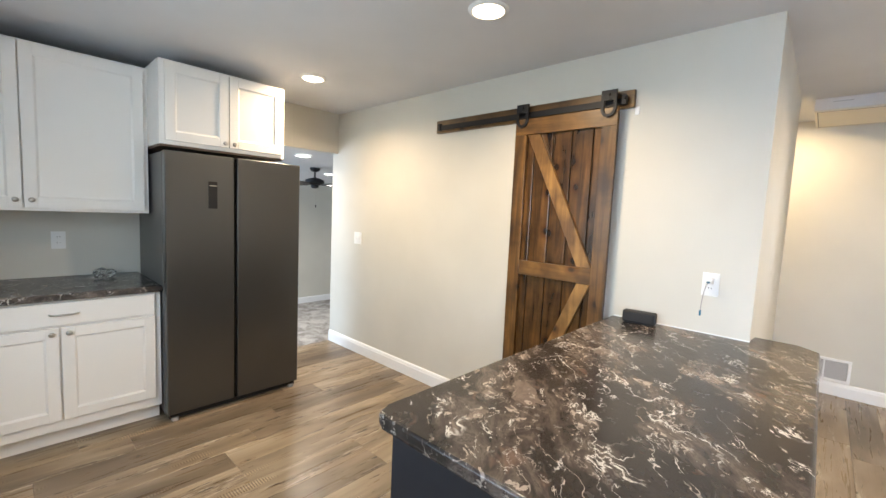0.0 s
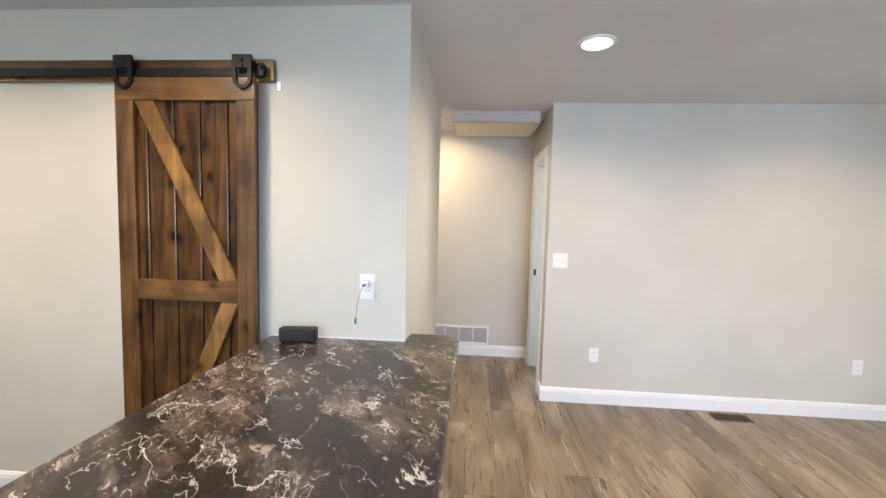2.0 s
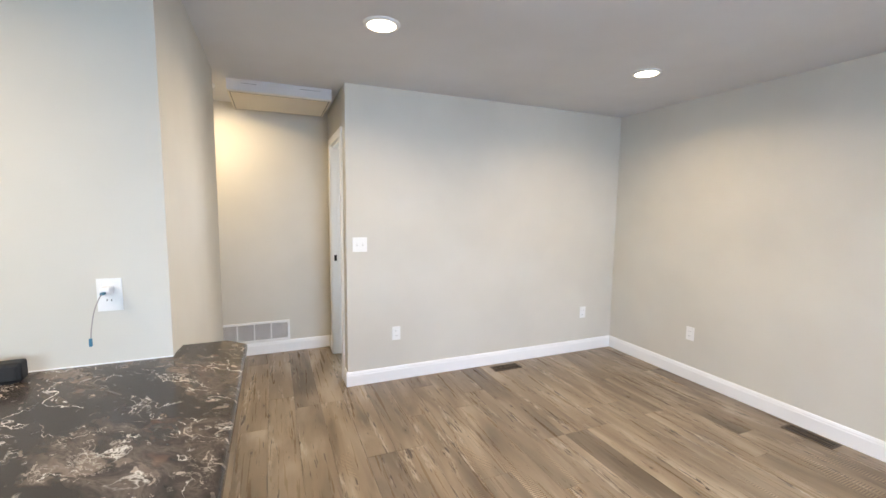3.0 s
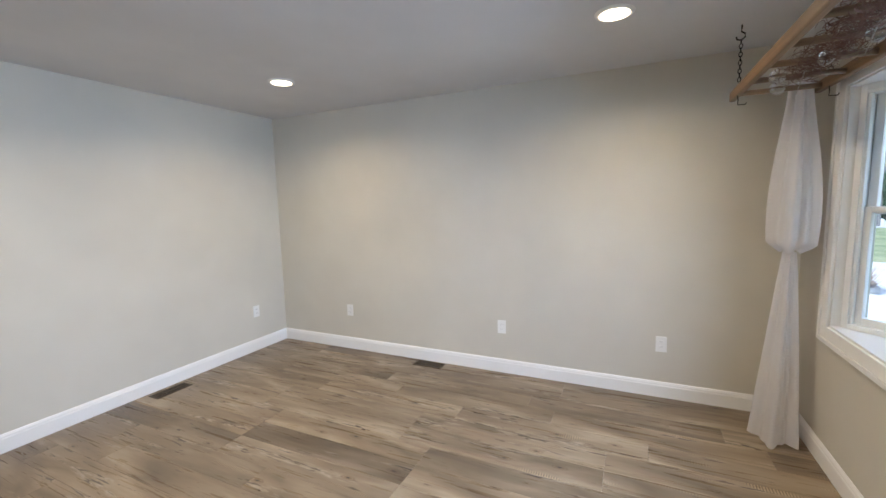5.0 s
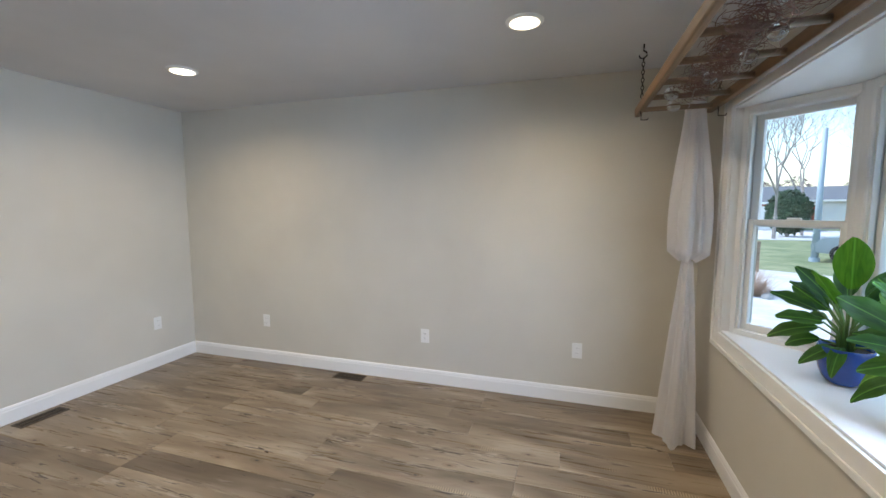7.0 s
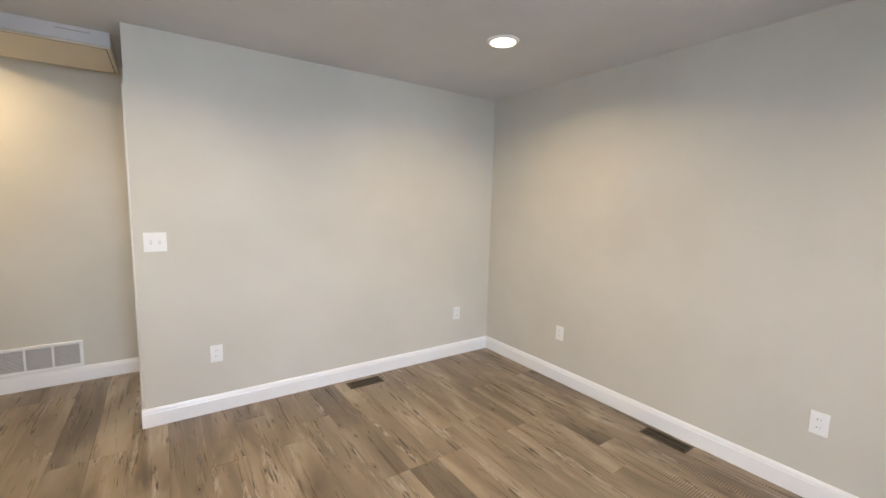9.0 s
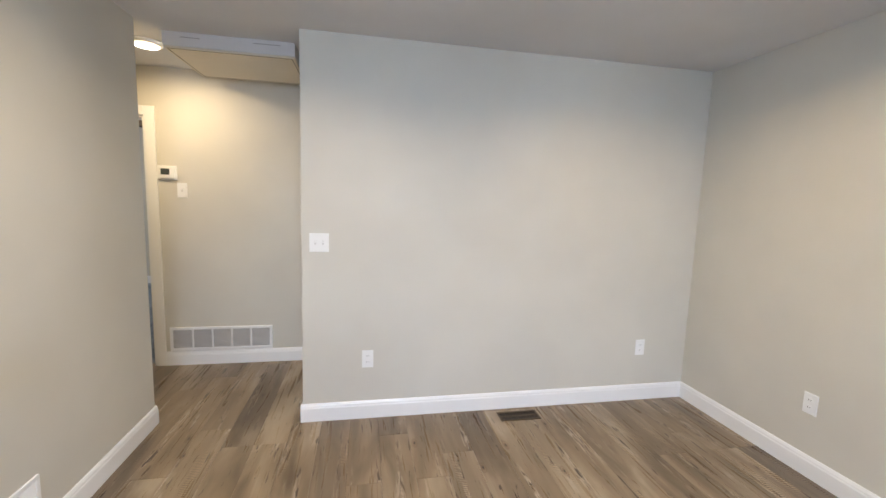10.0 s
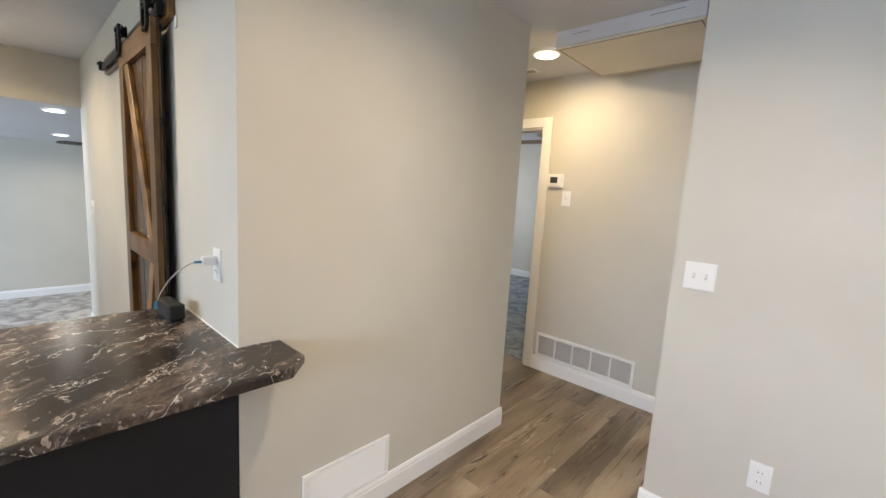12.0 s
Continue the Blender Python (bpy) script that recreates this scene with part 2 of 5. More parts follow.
def marble():
    """Dark grey-brown marble-look laminate: slanting bands of tan mottling, thin broken white veins."""
    m, nt, b = mat("dark_marble_laminate", (0.05, 0.045, 0.045), 0.22)
    v = coords(nt, world=True)

    def times(p, q):
        t = nt.nodes.new("ShaderNodeMath")
        t.operation = "MULTIPLY"
        nt.links.new(p, t.inputs[0])
        nt.links.new(q, t.inputs[1])
        return t.outputs[0]

    def gate(fac, lo, hi, top=1.0):
        return ramp(nt, fac, [(lo, (0, 0, 0)), (hi, (top,) * 3)])

    def flow(scale, warp, amount):
        """World coordinates turned along the flow, stretched, and bent by a noise."""
        n = nt.nodes.new("ShaderNodeTexNoise")
        n.inputs["Scale"].default_value, n.inputs["Detail"].default_value = warp, 3
        nt.links.new(v, n.inputs["Vector"])
        add = nt.nodes.new("ShaderNodeVectorMath")
        add.operation = "MULTIPLY_ADD"
        add.inputs[1].default_value = (amount,) * 3
        nt.links.new(n.outputs["Color"], add.inputs[0])
        nt.links.new(v, add.inputs[2])
        turn = nt.nodes.new("ShaderNodeMapping")
        turn.inputs["Rotation"].default_value = (0, 0, radians(54))
        nt.links.new(add.outputs[0], turn.inputs["Vector"])
        st = nt.nodes.new("ShaderNodeMapping")
        st.inputs["Scale"].default_value = scale
        nt.links.new(turn.outputs[0], st.inputs["Vector"])
        return st.outputs["Vector"]

    w = flow((1.0, 2.3, 1.5), 3.2, 0.16)
    w2 = flow((1.0, 2.0, 1.5), 7.0, 0.10)
    band = noise_tex(nt, w, 1.9, 3, 0.5, 0.3)
    cloud = noise_tex(nt, w, 6.0, 6, 0.66, 0.6)
    c = ramp(nt, noise_tex(nt, w, 3.0, 4, 0.6), [(0.35, (0.020, 0.0170, 0.0160)), (0.65, (0.035, 0.030, 0.0285))])
    tan = ramp(nt, cloud, [(0.38, (0.030, 0.026, 0.024)), (0.50, (0.068, 0.056, 0.049)), (0.57, (0.112, 0.092, 0.080)), (0.60, (0.055, 0.045, 0.040)), (0.70, (0.19, 0.162, 0.142))])
    c = mix(nt, gate(band, 0.44, 0.52), c, tan)
    c = mix(nt, times(gate(noise_tex(nt, w2, 4.2, 4, 0.6), 0.58, 0.60, 0.85), gate(band, 0.44, 0.55)), c, (0.175, 0.142, 0.120))
    chip = noise_tex(nt, w2, 17, 4, 0.6, 0.6)
    c = mix(nt, times(gate(chip, 0.622, 0.64), gate(band, 0.42, 0.50, 0.9)), c, (0.36, 0.31, 0.27))
    c = mix(nt, 0.5, c, ramp(nt, noise_tex(nt, w2, 40, 4, 0.65), [(0.35, (0.62,) * 3), (0.65, (1.3,) * 3)]), "MULTIPLY")
    rust = gate(noise_tex(nt, w2, 5.0, 3), 0.63, 0.70, 0.35)
    c = mix(nt, rust, c, (0.20, 0.118, 0.085))

    def veins(vec, scale, width, det, rough=0.6, dist=0.25):
        n = noise_tex(nt, vec, scale, det, rough, dist)
        return ramp(nt, n, [(0.5 - width * 2.0, (0, 0, 0)), (0.5 - width * .4, (1, 1, 1)), (0.5 + width * .4, (1, 1, 1)), (0.5 + width * 2.0, (0, 0, 0))])

    here = gate(noise_tex(nt, v, 3.4, 3), 0.50, 0.57)
    there = gate(noise_tex(nt, w, 4.6, 3), 0.53, 0.58)
    spots = gate(noise_tex(nt, v, 8.0, 3), 0.50, 0.60)
    c = mix(nt, times(veins(w2, 7.0, 0.006, 5, 0.6), times(spots, gate(band, 0.45, 0.52))), c, (0.33, 0.29, 0.26))
    c = mix(nt, times(veins(w2, 2.1, 0.0030, 6, 0.58, 0.4), here), c, (0.66, 0.635, 0.60))
    c = mix(nt, times(veins(w2, 4.0, 0.0038, 6, 0.58, 0.3), there), c, (0.62, 0.595, 0.56))
    c = mix(nt, times(veins(w, 1.5, 0.0016, 5, 0.62), spots), c, (0.50, 0.45, 0.40))
    nt.links.new(c, b.inputs["Base Color"])
    nt.links.new(ramp(nt, noise_tex(nt, v, 30, 3), [(0.3, (0.20,) * 3), (0.7, (0.28,) * 3)]), b.inputs["Roughness"])
    b.inputs["Specular IOR Level"].default_value = 0.36
    return m


M_MARBLE = marble()


def carpet(name, dark, light):
    m, nt, b = mat(name, light, 0.95)
    v = coords(nt, world=True)
    a = noise_tex(nt, v, 5, 4, 0.6, 0.8)
    f = noise_tex(nt, v, 110, 3)
    c = ramp(nt, a, [(0.38, dark), (0.6, light)])
    c = mix(nt, 0.5, c, ramp(nt, f, [(0.3, (0.5,) * 3), (0.7, (1,) * 3)]), "MULTIPLY")
    nt.links.new(c, b.inputs["Base Color"])
    bump(nt, b, f, 0.8, 0.01)
    return m


M_CARPET = carpet("grey_plush_carpet", (0.30, 0.275, 0.255), (0.60, 0.57, 0.54))
# the blue daylight on the bedroom carpet is put into its colours
M_CARPETB = carpet("blue_lit_carpet", (0.18, 0.22, 0.25), (0.40, 0.44, 0.47))


def glow(name, colour, strength, rim=None):
    """A lit lens; with a rim, it fades to a warmer, dimmer edge."""
    m, nt, b = mat(name, (0.9, 0.9, 0.9), 0.5)
    b.inputs["Emission Color"].default_value = (*colour, 1)
    b.inputs["Emission Strength"].default_value = strength
    if rim:
        grad = nt.nodes.new("ShaderNodeTexGradient")
        grad.gradient_type = "SPHERICAL"
        nt.links.new(coords(nt, (10, 10, 0)), grad.inputs["Vector"])
        nt.links.new(ramp(nt, grad.outputs["Fac"], [(0.21, rim), (0.32, tuple(c * 0.45 for c in colour)), (0.52, colour), (1.0, (1.0, 0.94, 0.80))]), b.inputs["Emission Color"])
    return m


M_LED = glow("lit_led_lens", (1.0, 0.86, 0.60), 7.0, (0.10, 0.056, 0.020))
M_LEDCOOL = glow("lit_led_lens_cool", (0.95, 0.95, 0.9), 3.0)


def glass(name="window_glass", rough=0.0):
    m, nt, b = mat(name, (0.95, 0.98, 1.0), rough)
    b.inputs["Transmission Weight"].default_value = 1.0
    b.inputs["IOR"].default_value = 1.45
    return m


M_GLASS = glass()


def cloth():
    m, nt, b = mat("sheer_white_voile", (0.88, 0.87, 0.89), 0.8)
    out = nt.nodes["Material Output"]
    tr = nt.nodes.new("ShaderNodeBsdfTransparent")
    tl = node(nt, "ShaderNodeBsdfTranslucent", Color=(0.88, 0.88, 0.93, 1))
    m1, m2 = nt.nodes.new("ShaderNodeMixShader"), nt.nodes.new("ShaderNodeMixShader")
    m1.inputs[0].default_value, m2.inputs[0].default_value = 0.50, 0.16
    nt.links.new(b.outputs[0], m1.inputs[1])
    nt.links.new(tl.outputs[0], m1.inputs[2])
    nt.links.new(m1.outputs[0], m2.inputs[1])
    nt.links.new(tr.outputs[0], m2.inputs[2])
    nt.links.new(m2.outputs[0], out.inputs[0])
    weave = noise_tex(nt, coords(nt, (400, 400, 400)), 1.0, 2)
    bump(nt, b, weave, 0.1, 0.0005)
    return m


M_CLOTH = cloth()


def leaf(name, dark, light):
    m, nt, b = mat(name, dark, 0.46)
    b.inputs["Specular IOR Level"].default_value = 0.3
    info = nt.nodes.new("ShaderNodeObjectInfo")
    v = coords(nt, (9, 55, 9), rand=9.0)
    stripes = node(nt, "ShaderNodeTexNoise", Scale=1.4, Distortion=1.0, Detail=3.0)
    nt.links.new(v, stripes.inputs["Vector"])
    c = ramp(nt, stripes.outputs["Fac"], [(0.2, dark), (0.9, light)])
    c = mix(nt, 1.0, c, ramp(nt, info.outputs["Random"], [(0, (0.6, 0.7, 0.85)), (0.7, (1, 1, 1)), (1, (1.9, 1.7, 0.9))]), "MULTIPLY")
    sep, ab = nt.nodes.new("ShaderNodeSeparateXYZ"), nt.nodes.new("ShaderNodeMath")
    nt.links.new(coords(nt), sep.inputs[0])
    ab.operation = "ABSOLUTE"
    nt.links.new(sep.outputs["Y"], ab.inputs[0])
    c = mix(nt, ramp(nt, ab.outputs[0], [(0.0012, (0.55,) * 3), (0.0030, (0, 0, 0))]), c, tuple(min(1, k * 2.6) for k in light))
    c = mix(nt, ramp(nt, ab.outputs[0], [(0.020, (0, 0, 0)), (0.042, (0.35,) * 3)]), c, tuple(k * 1.5 for k in light))
    nt.links.new(c, b.inputs["Base Color"])
    back = nt.nodes.new("ShaderNodeBsdfTranslucent")
    nt.links.new(mix(nt, 1.0, c, (1.8, 1.6, 0.7), "MULTIPLY"), back.inputs["Color"])
    both = nt.nodes.new("ShaderNodeMixShader")
    both.inputs[0].default_value = 0.42
    nt.links.new(b.outputs[0], both.inputs[1])
    nt.links.new(back.outputs[0], both.inputs[2])
    nt.links.new(both.outputs[0], nt.nodes["Material Output"].inputs[0])
    return m


M_LEAF = leaf("broad_green_leaf", (0.020, 0.068, 0.014), (0.066, 0.160, 0.028))
M_STEM = mat("green_stalk", (0.12, 0.22, 0.06), 0.5)[0]


def glaze(name, base):
    m, nt, b = mat(name, base, 0.22)
    b.inputs["Coat Weight"].default_value = 0.4
    n = noise_tex(nt, coords(nt), 18, 4)
    nt.links.new(ramp(nt, n, [(0.3, tuple(c * 0.8 for c in base)), (0.7, tuple(min(1, c * 1.15) for c in base))]), b.inputs["Base Color"])
    return m


M_BLUEPOT = glaze("cobalt_glaze", (0.018, 0.065, 0.32))
M_REDPOT = glaze("orange_red_glaze", (0.50, 0.075, 0.025))


def ground_mat(name, dark, light, scale):
    m, nt, b = mat(name, light, 0.95)
    v = coords(nt, world=True)
    c = ramp(nt, noise_tex(nt, v, scale, 6, 0.65), [(0.35, dark), (0.65, light)])
    nt.links.new(c, b.inputs["Base Color"])
    bump(nt, b, noise_tex(nt, v, scale * 12, 3), 0.5, 0.02)
    return m


M_LAWN = ground_mat("winter_lawn", (0.13, 0.17, 0.07), (0.28, 0.30, 0.16), 1.2)
M_PAVE = ground_mat("pale_concrete", (0.52, 0.51, 0.50), (0.70, 0.69, 0.68), 2.0)
M_ROAD = ground_mat("worn_asphalt", (0.13, 0.13, 0.14), (0.20, 0.20, 0.21), 3.0)
M_STRAW = ground_mat("dry_straw_bed", (0.25, 0.14, 0.09), (0.48, 0.36, 0.27), 7.0)
M_BED = ground_mat("gravel_litter", (0.30, 0.25, 0.21), (0.60, 0.57, 0.54), 14.0)
M_STONE = ground_mat("pale_fieldstone", (0.30, 0.29, 0.28), (0.55, 0.54, 0.53), 5.0)
M_BARK = ground_mat("grey_bark", (0.26, 0.235, 0.23), (0.40, 0.365, 0.355), 6.0)
M_CONIFER = ground_mat("dark_conifer_needles", (0.018, 0.045, 0.022), (0.06, 0.11, 0.06), 9.0)
M_TWIG = ground_mat("far_bare_twigs", (0.20, 0.15, 0.14), (0.34, 0.27, 0.26), 3.0)
M_SIDING = paint("white_siding", (0.75, 0.75, 0.76), 0.7)
M_REDBRICK = ground_mat("red_brick_far", (0.26, 0.07, 0.05), (0.40, 0.13, 0.09), 8.0)
M_ROOF = ground_mat("grey_shingles", (0.12, 0.13, 0.15), (0.2, 0.21, 0.23), 6.0)
M_CAR = mat("silver_blue_car_paint", (0.30, 0.36, 0.42), 0.3, 0.5)[0]
M_CARGLASS = mat("dark_car_glass", (0.02, 0.03, 0.04), 0.1)[0]


# ---- builders ----
def mesh_of(name, bm, material):
    me = bpy.data.meshes.new(name)
    bmesh.ops.recalc_face_normals(bm, faces=bm.faces)
    bm.to_mesh(me)
    bm.free()
    me.materials.append(material)
    return me


def part(name, bm, material, parent=None, label="", kind="", smooth=False):
    """Links a bmesh as one mesh object, under a thing or part when given."""
    me = mesh_of(name, bm, material)
    if smooth:
        for p in me.polygons:
            p.use_smooth = True
    ob = new(name, me)
    ob.parent = parent
    return tagged(ob, label, kind=kind)


def thing(name, label, category, group="", place=(0, 0, 0)):
    ob = new(name)
    ob.location = place
    return tagged(ob, label, category, group)


def box(bm, x0, x1, y0, y1, z0, z1, bevel=0.0, seg=1):
    vs = [bm.verts.new((x, y, z)) for z in (z0, z1) for y in (y0, y1) for x in (x0, x1)]
    fs = [bm.faces.new([vs[i] for i in f]) for f in ((0, 2, 3, 1), (4, 5, 7, 6), (0, 1, 5, 4), (2, 6, 7, 3), (0, 4, 6, 2), (1, 3, 7, 5))]
    if bevel:
        es = list({e for f in fs for e in f.edges})
        bmesh.ops.bevel(bm, geom=es, offset=bevel, segments=seg, affect="EDGES", profile=0.6)
    return bm


def bx(x0, x1, y0, y1, z0, z1, bevel=0.0, seg=1):
    return box(bmesh.new(), x0, x1, y0, y1, z0, z1, bevel, seg)


def cyl(bm, p, q, r, r2=None, n=12, caps=True):
    p, q = Vector(p), Vector(q)
    d = (q - p)
    m = Matrix.Translation((p + q) / 2) @ d.to_track_quat("Z", "Y").to_matrix().to_4x4()
    bmesh.ops.create_cone(bm, cap_ends=caps, segments=n, radius1=r, radius2=r if r2 is None else r2, depth=d.length, matrix=m)
    return bm


def lathe(bm, profile, n=24, centre=(0, 0, 0)):
    cx, cy, cz = centre
    rings = [[bm.verts.new((cx + r * math.cos(2 * math.pi * i / n), cy + r * math.sin(2 * math.pi * i / n), cz + z)) for i in range(n)] for r, z in profile]
    for a, b in zip(rings, rings[1:]):
        for i in range(n):
            bm.faces.new((a[i], a[(i + 1) % n], b[(i + 1) % n], b[i]))
    return bm


def prism(bm, outline, z0, z1, bevel=0.0, seg=2):
    """An upright prism over a plan outline; the top and bottom edges rounded."""
    lo = [bm.verts.new((x, y, z0)) for x, y in outline]
    hi = [bm.verts.new((x, y, z1)) for x, y in outline]
    n = len(outline)
    bottom, top = bm.faces.new(lo[::-1]), bm.faces.new(hi)
    for i in range(n):
        bm.faces.new((lo[i], lo[(i + 1) % n], hi[(i + 1) % n], hi[i]))
    if bevel:
        bmesh.ops.bevel(bm, geom=list(set(bottom.edges) | set(top.edges)), offset=bevel, segments=seg, affect="EDGES", profile=0.5)
    return bm


def moulding(bm, profile, a, b):
    """A profile of (outwards, up) swept from a to b along a wall; outwards is to the left of the way."""
    a, b = Vector((*a, 0)), Vector((*b, 0))
    d = (b - a).normalized()
    out = Vector((-d.y, d.x, 0))
    rows = [[bm.verts.new(p + out * o + Vector((0, 0, z))) for o, z in profile] for p in (a, b)]
    k = len(profile)
    for i in range(k - 1):
        bm.faces.new((rows[0][i], rows[1][i], rows[1][i + 1], rows[0][i + 1]))
    bm.faces.new(rows[0])
    bm.faces.new(rows[1][::-1])
    bm.faces.new((rows[0][k - 1], rows[1][k - 1], rows[1][0], rows[0][0]))
    return bm


def tube(bm, pts, r, n=6):
    pts = [Vector(p) for p in pts]
    rings = []
    for i, p in enumerate(pts):
        d = (pts[min(i + 1, len(pts) - 1)] - pts[max(i - 1, 0)]).normalized()
        u = d.cross(Vector((0, 0, 1)))
        u = u.normalized() if u.length > 0.05 else Vector((1, 0, 0))
        w = d.cross(u)
        rr = r if isinstance(r, float) else r[i]
        rings.append([bm.verts.new(p + (u * math.cos(6.2832 * k / n) + w * math.sin(6.2832 * k / n)) * rr) for k in range(n)])
    for a, b in zip(rings, rings[1:]):
        for k in range(n):
            bm.faces.new((a[k], a[(k + 1) % n], b[(k + 1) % n], b[k]))
    bm.faces.new(rings[0][::-1])
    bm.faces.new(rings[-1])
    return bm


def wall(name, axis, lo, hi, u0, u1, z0=0.0, z1=2.44, holes=(), label="greige painted drywall", material=None):
    """A wall whose faces lie at lo and hi on the axis, from u0 to u1 along the other, with holes (u0, u1, z0, z1)."""
    bm = bmesh.new()

    def piece(a, b, c, d):
        if b - a > 1e-4 and d - c > 1e-4:
            box(bm, *((lo, hi, a, b) if axis == "x" else (a, b, lo, hi)), c, d)
    at = u0
    for h0, h1, hz0, hz1 in sorted(holes):
        piece(at, h0, z0, z1)
        piece(h0, h1, z0, hz0)
        piece(h0, h1, hz1, z1)
        at = h1
    piece(at, u1, z0, z1)
    return part(name, bm, material or M_WALL, None, label, "structure")


# ---- the plan, in metres ----
CEIL = 2.44
WEST, EAST, SOUTH, NORTH = -3.65, 3.69, -0.515, 4.045
BARN_Y, SIDE_X, SIDE_END, HALL_N, HALL_E = 2.53, -0.046, 4.135, 5.112, 0.862
BAY0, BAY1, BAYZ0, BAYZ1, BAY_Y = 0.70, 3.19, 0.775, 2.045, -0.905

# ---- walls ----
wall("wall_east", "x", EAST, EAST + 0.12, SOUTH - 0.15, NORTH + 0.12)
wall("wall_north", "y", NORTH, NORTH + 0.12, HALL_E, EAST)
wall("wall_south", "y", SOUTH - 0.15, SOUTH, -3.75, EAST, holes=[(BAY0, BAY1, BAYZ0, BAYZ1), (-1.9, -0.7, 1.0, 2.0)])
wall("wall_west", "x", WEST - 0.10, WEST, SOUTH, BARN_Y, holes=[(1.72, BARN_Y, 0.0, 2.035)])
wall("wall_barn_door", "y", BARN_Y, BARN_Y + 0.12, -3.75, SIDE_X)
wall("wall_side", "x", SIDE_X - 0.12, SIDE_X, BARN_Y + 0.12, SIDE_END)
wall("wall_hall_south", "y", SIDE_END - 0.12, SIDE_END, -3.2, SIDE_X - 0.12)
wall("wall_hall_north", "y", HALL_N, HALL_N + 0.12, -3.2, HALL_E + 0.12, holes=[(-1.28, -0.467, 0, 2.06)])
wall("wall_hall_east", "x", HALL_E, HALL_E + 0.12, NORTH + 0.12, HALL_N, holes=[(4.245, 4.86, 0, 2.06)])
wall("wall_hall_west", "x", -3.2, -3.08, SIDE_END, HALL_N)
wall("wall_bedroom_north", "y", 8.6, 8.72, -4.3, HALL_E + 0.12)
wall("wall_bedroom_west", "x", -4.3, -4.18, HALL_N + 0.12, 8.6, holes=[(6.2, 7.8, 0.9, 2.0)])
wall("wall_bedroom_east", "x", HALL_E, HALL_E + 0.12, HALL_N + 0.12, 8.6)
wall("wall_bedroom_south", "y", HALL_N, HALL_N + 0.12, -4.3, -3.2)
wall("wall_back_room_east", "x", 3.0, 3.12, NORTH + 0.12, 6.6)
wall("wall_back_room_north", "y", 6.6, 6.72, HALL_E + 0.12, 3.12)
wall("wall_family_west", "x", -7.35, -7.23, -2.2, 6.6, -0.45, 2.1)
wall("wall_family_south", "y", -2.32, -2.2, -7.35, -3.75, -0.45, 2.1, holes=[(-6.6, -4.6, 0.3, 1.8)])
wall("wall_family_north", "y", 6.6, 6.72, -7.35, -3.75, -0.45, 2.1)
wall("wall_family_east", "x", -3.75, -3.65, BARN_Y + 0.12, 6.6, -0.45, 2.44)
wall("wall_family_east", "x", -3.75, -3.65, -2.2, SOUTH - 0.15, -0.45, 2.44)
wall("step_riser", "x", -3.75, -3.70, SOUTH - 0.15, BARN_Y + 0.12, -0.45, -0.02, label="painted riser of the step down to the carpet", material=M_TRIM)

# ---- ceilings, subfloors ----
bm = bx(-3.75, EAST + 0.12, SOUTH - 0.15, NORTH + 0.12, CEIL, CEIL + 0.1)
box(bm, -4.3, 3.12, NORTH + 0.12, 8.72, CEIL, CEIL + 0.1)
part("ceiling", bm, M_CEIL, None, "flat white painted drywall ceiling", "structure")
bm = bmesh.new()
vs = [bm.verts.new(p) for p in ((-3.75, -2.2, 2.045), (-3.75, 6.6, 2.045), (-7.35, 6.6, 1.885), (-7.35, -2.2, 1.885), (-3.75, -2.2, 2.16), (-3.75, 6.6, 2.16), (-7.35, 6.6, 2.16), (-7.35, -2.2, 2.16))]
for f in ((0, 3, 2, 1), (4, 5, 6, 7), (0, 1, 5, 4), (1, 2, 6, 5), (2, 3, 7, 6), (3, 0, 4, 7)):
    bm.faces.new([vs[i] for i in f])
part("ceiling_family_room", bm, M_CEIL, None, "low sloping white painted ceiling", "structure")
part("floor_family_room", bx(-7.35, -3.75, -2.2, 6.6, -0.55, -0.44), M_CARPET, None, "mottled grey plush carpet, a step down", "structure")
part("floor_bedroom", bx(-4.3, HALL_E + 0.12, HALL_N + 0.06, 8.6, -0.1, 0.004), M_CARPETB, None, "grey bedroom carpet, blue daylight put into its colour", "structure")
part("floor_back_room", bx(HALL_E + 0.001, 3.12, NORTH + 0.12, 6.6, -0.1, -0.001), M_CARPET, None, "grey carpet behind the hall door", "structure")

# ---- baseboards ----
BB = [(0.0, 0.0), (0.014, 0.0), (0.014, 0.088), (0.011, 0.096), (0.011, 0.104), (0.005, 0.118), (0.0, 0.12)]
BBL = "white moulded baseboard along the wall"


def base(runs, z=0.0, name="baseboard"):
    for a, b in runs:
        bm = moulding(bmesh.new(), [(o, h + z) for o, h in BB], a, b)
        part(name, bm, M_TRIM, None, BBL, "structure")


base([((EAST, SOUTH), (EAST, NORTH)), ((EAST - 0.014, NORTH), (HALL_E - 0.014, NORTH)), ((-1.45, SOUTH), (EAST - 0.014, SOUTH)),
      ((SIDE_X, SIDE_END + 0.014), (SIDE_X, BARN_Y + 0.001)), ((-0.73, BARN_Y), (-3.75, BARN_Y)),
      ((HALL_E, HALL_N), (-0.392, HALL_N)), ((HALL_E, NORTH), (HALL_E, 4.172)), ((HALL_E, 4.935), (HALL_E, HALL_N - 0.014)),
      ((-3.08, SIDE_END), (SIDE_X, SIDE_END)), ((-1.35, HALL_N), (-3.08, HALL_N)),
      ((HALL_E, 8.6), (-4.18, 8.6)), ((-4.18, 8.586), (-4.18, HALL_N + 0.12))])
base([((-7.23, 6.6), (-7.23, -2.2)), ((-3.75, 6.6), (-7.216, 6.6))], -0.44)


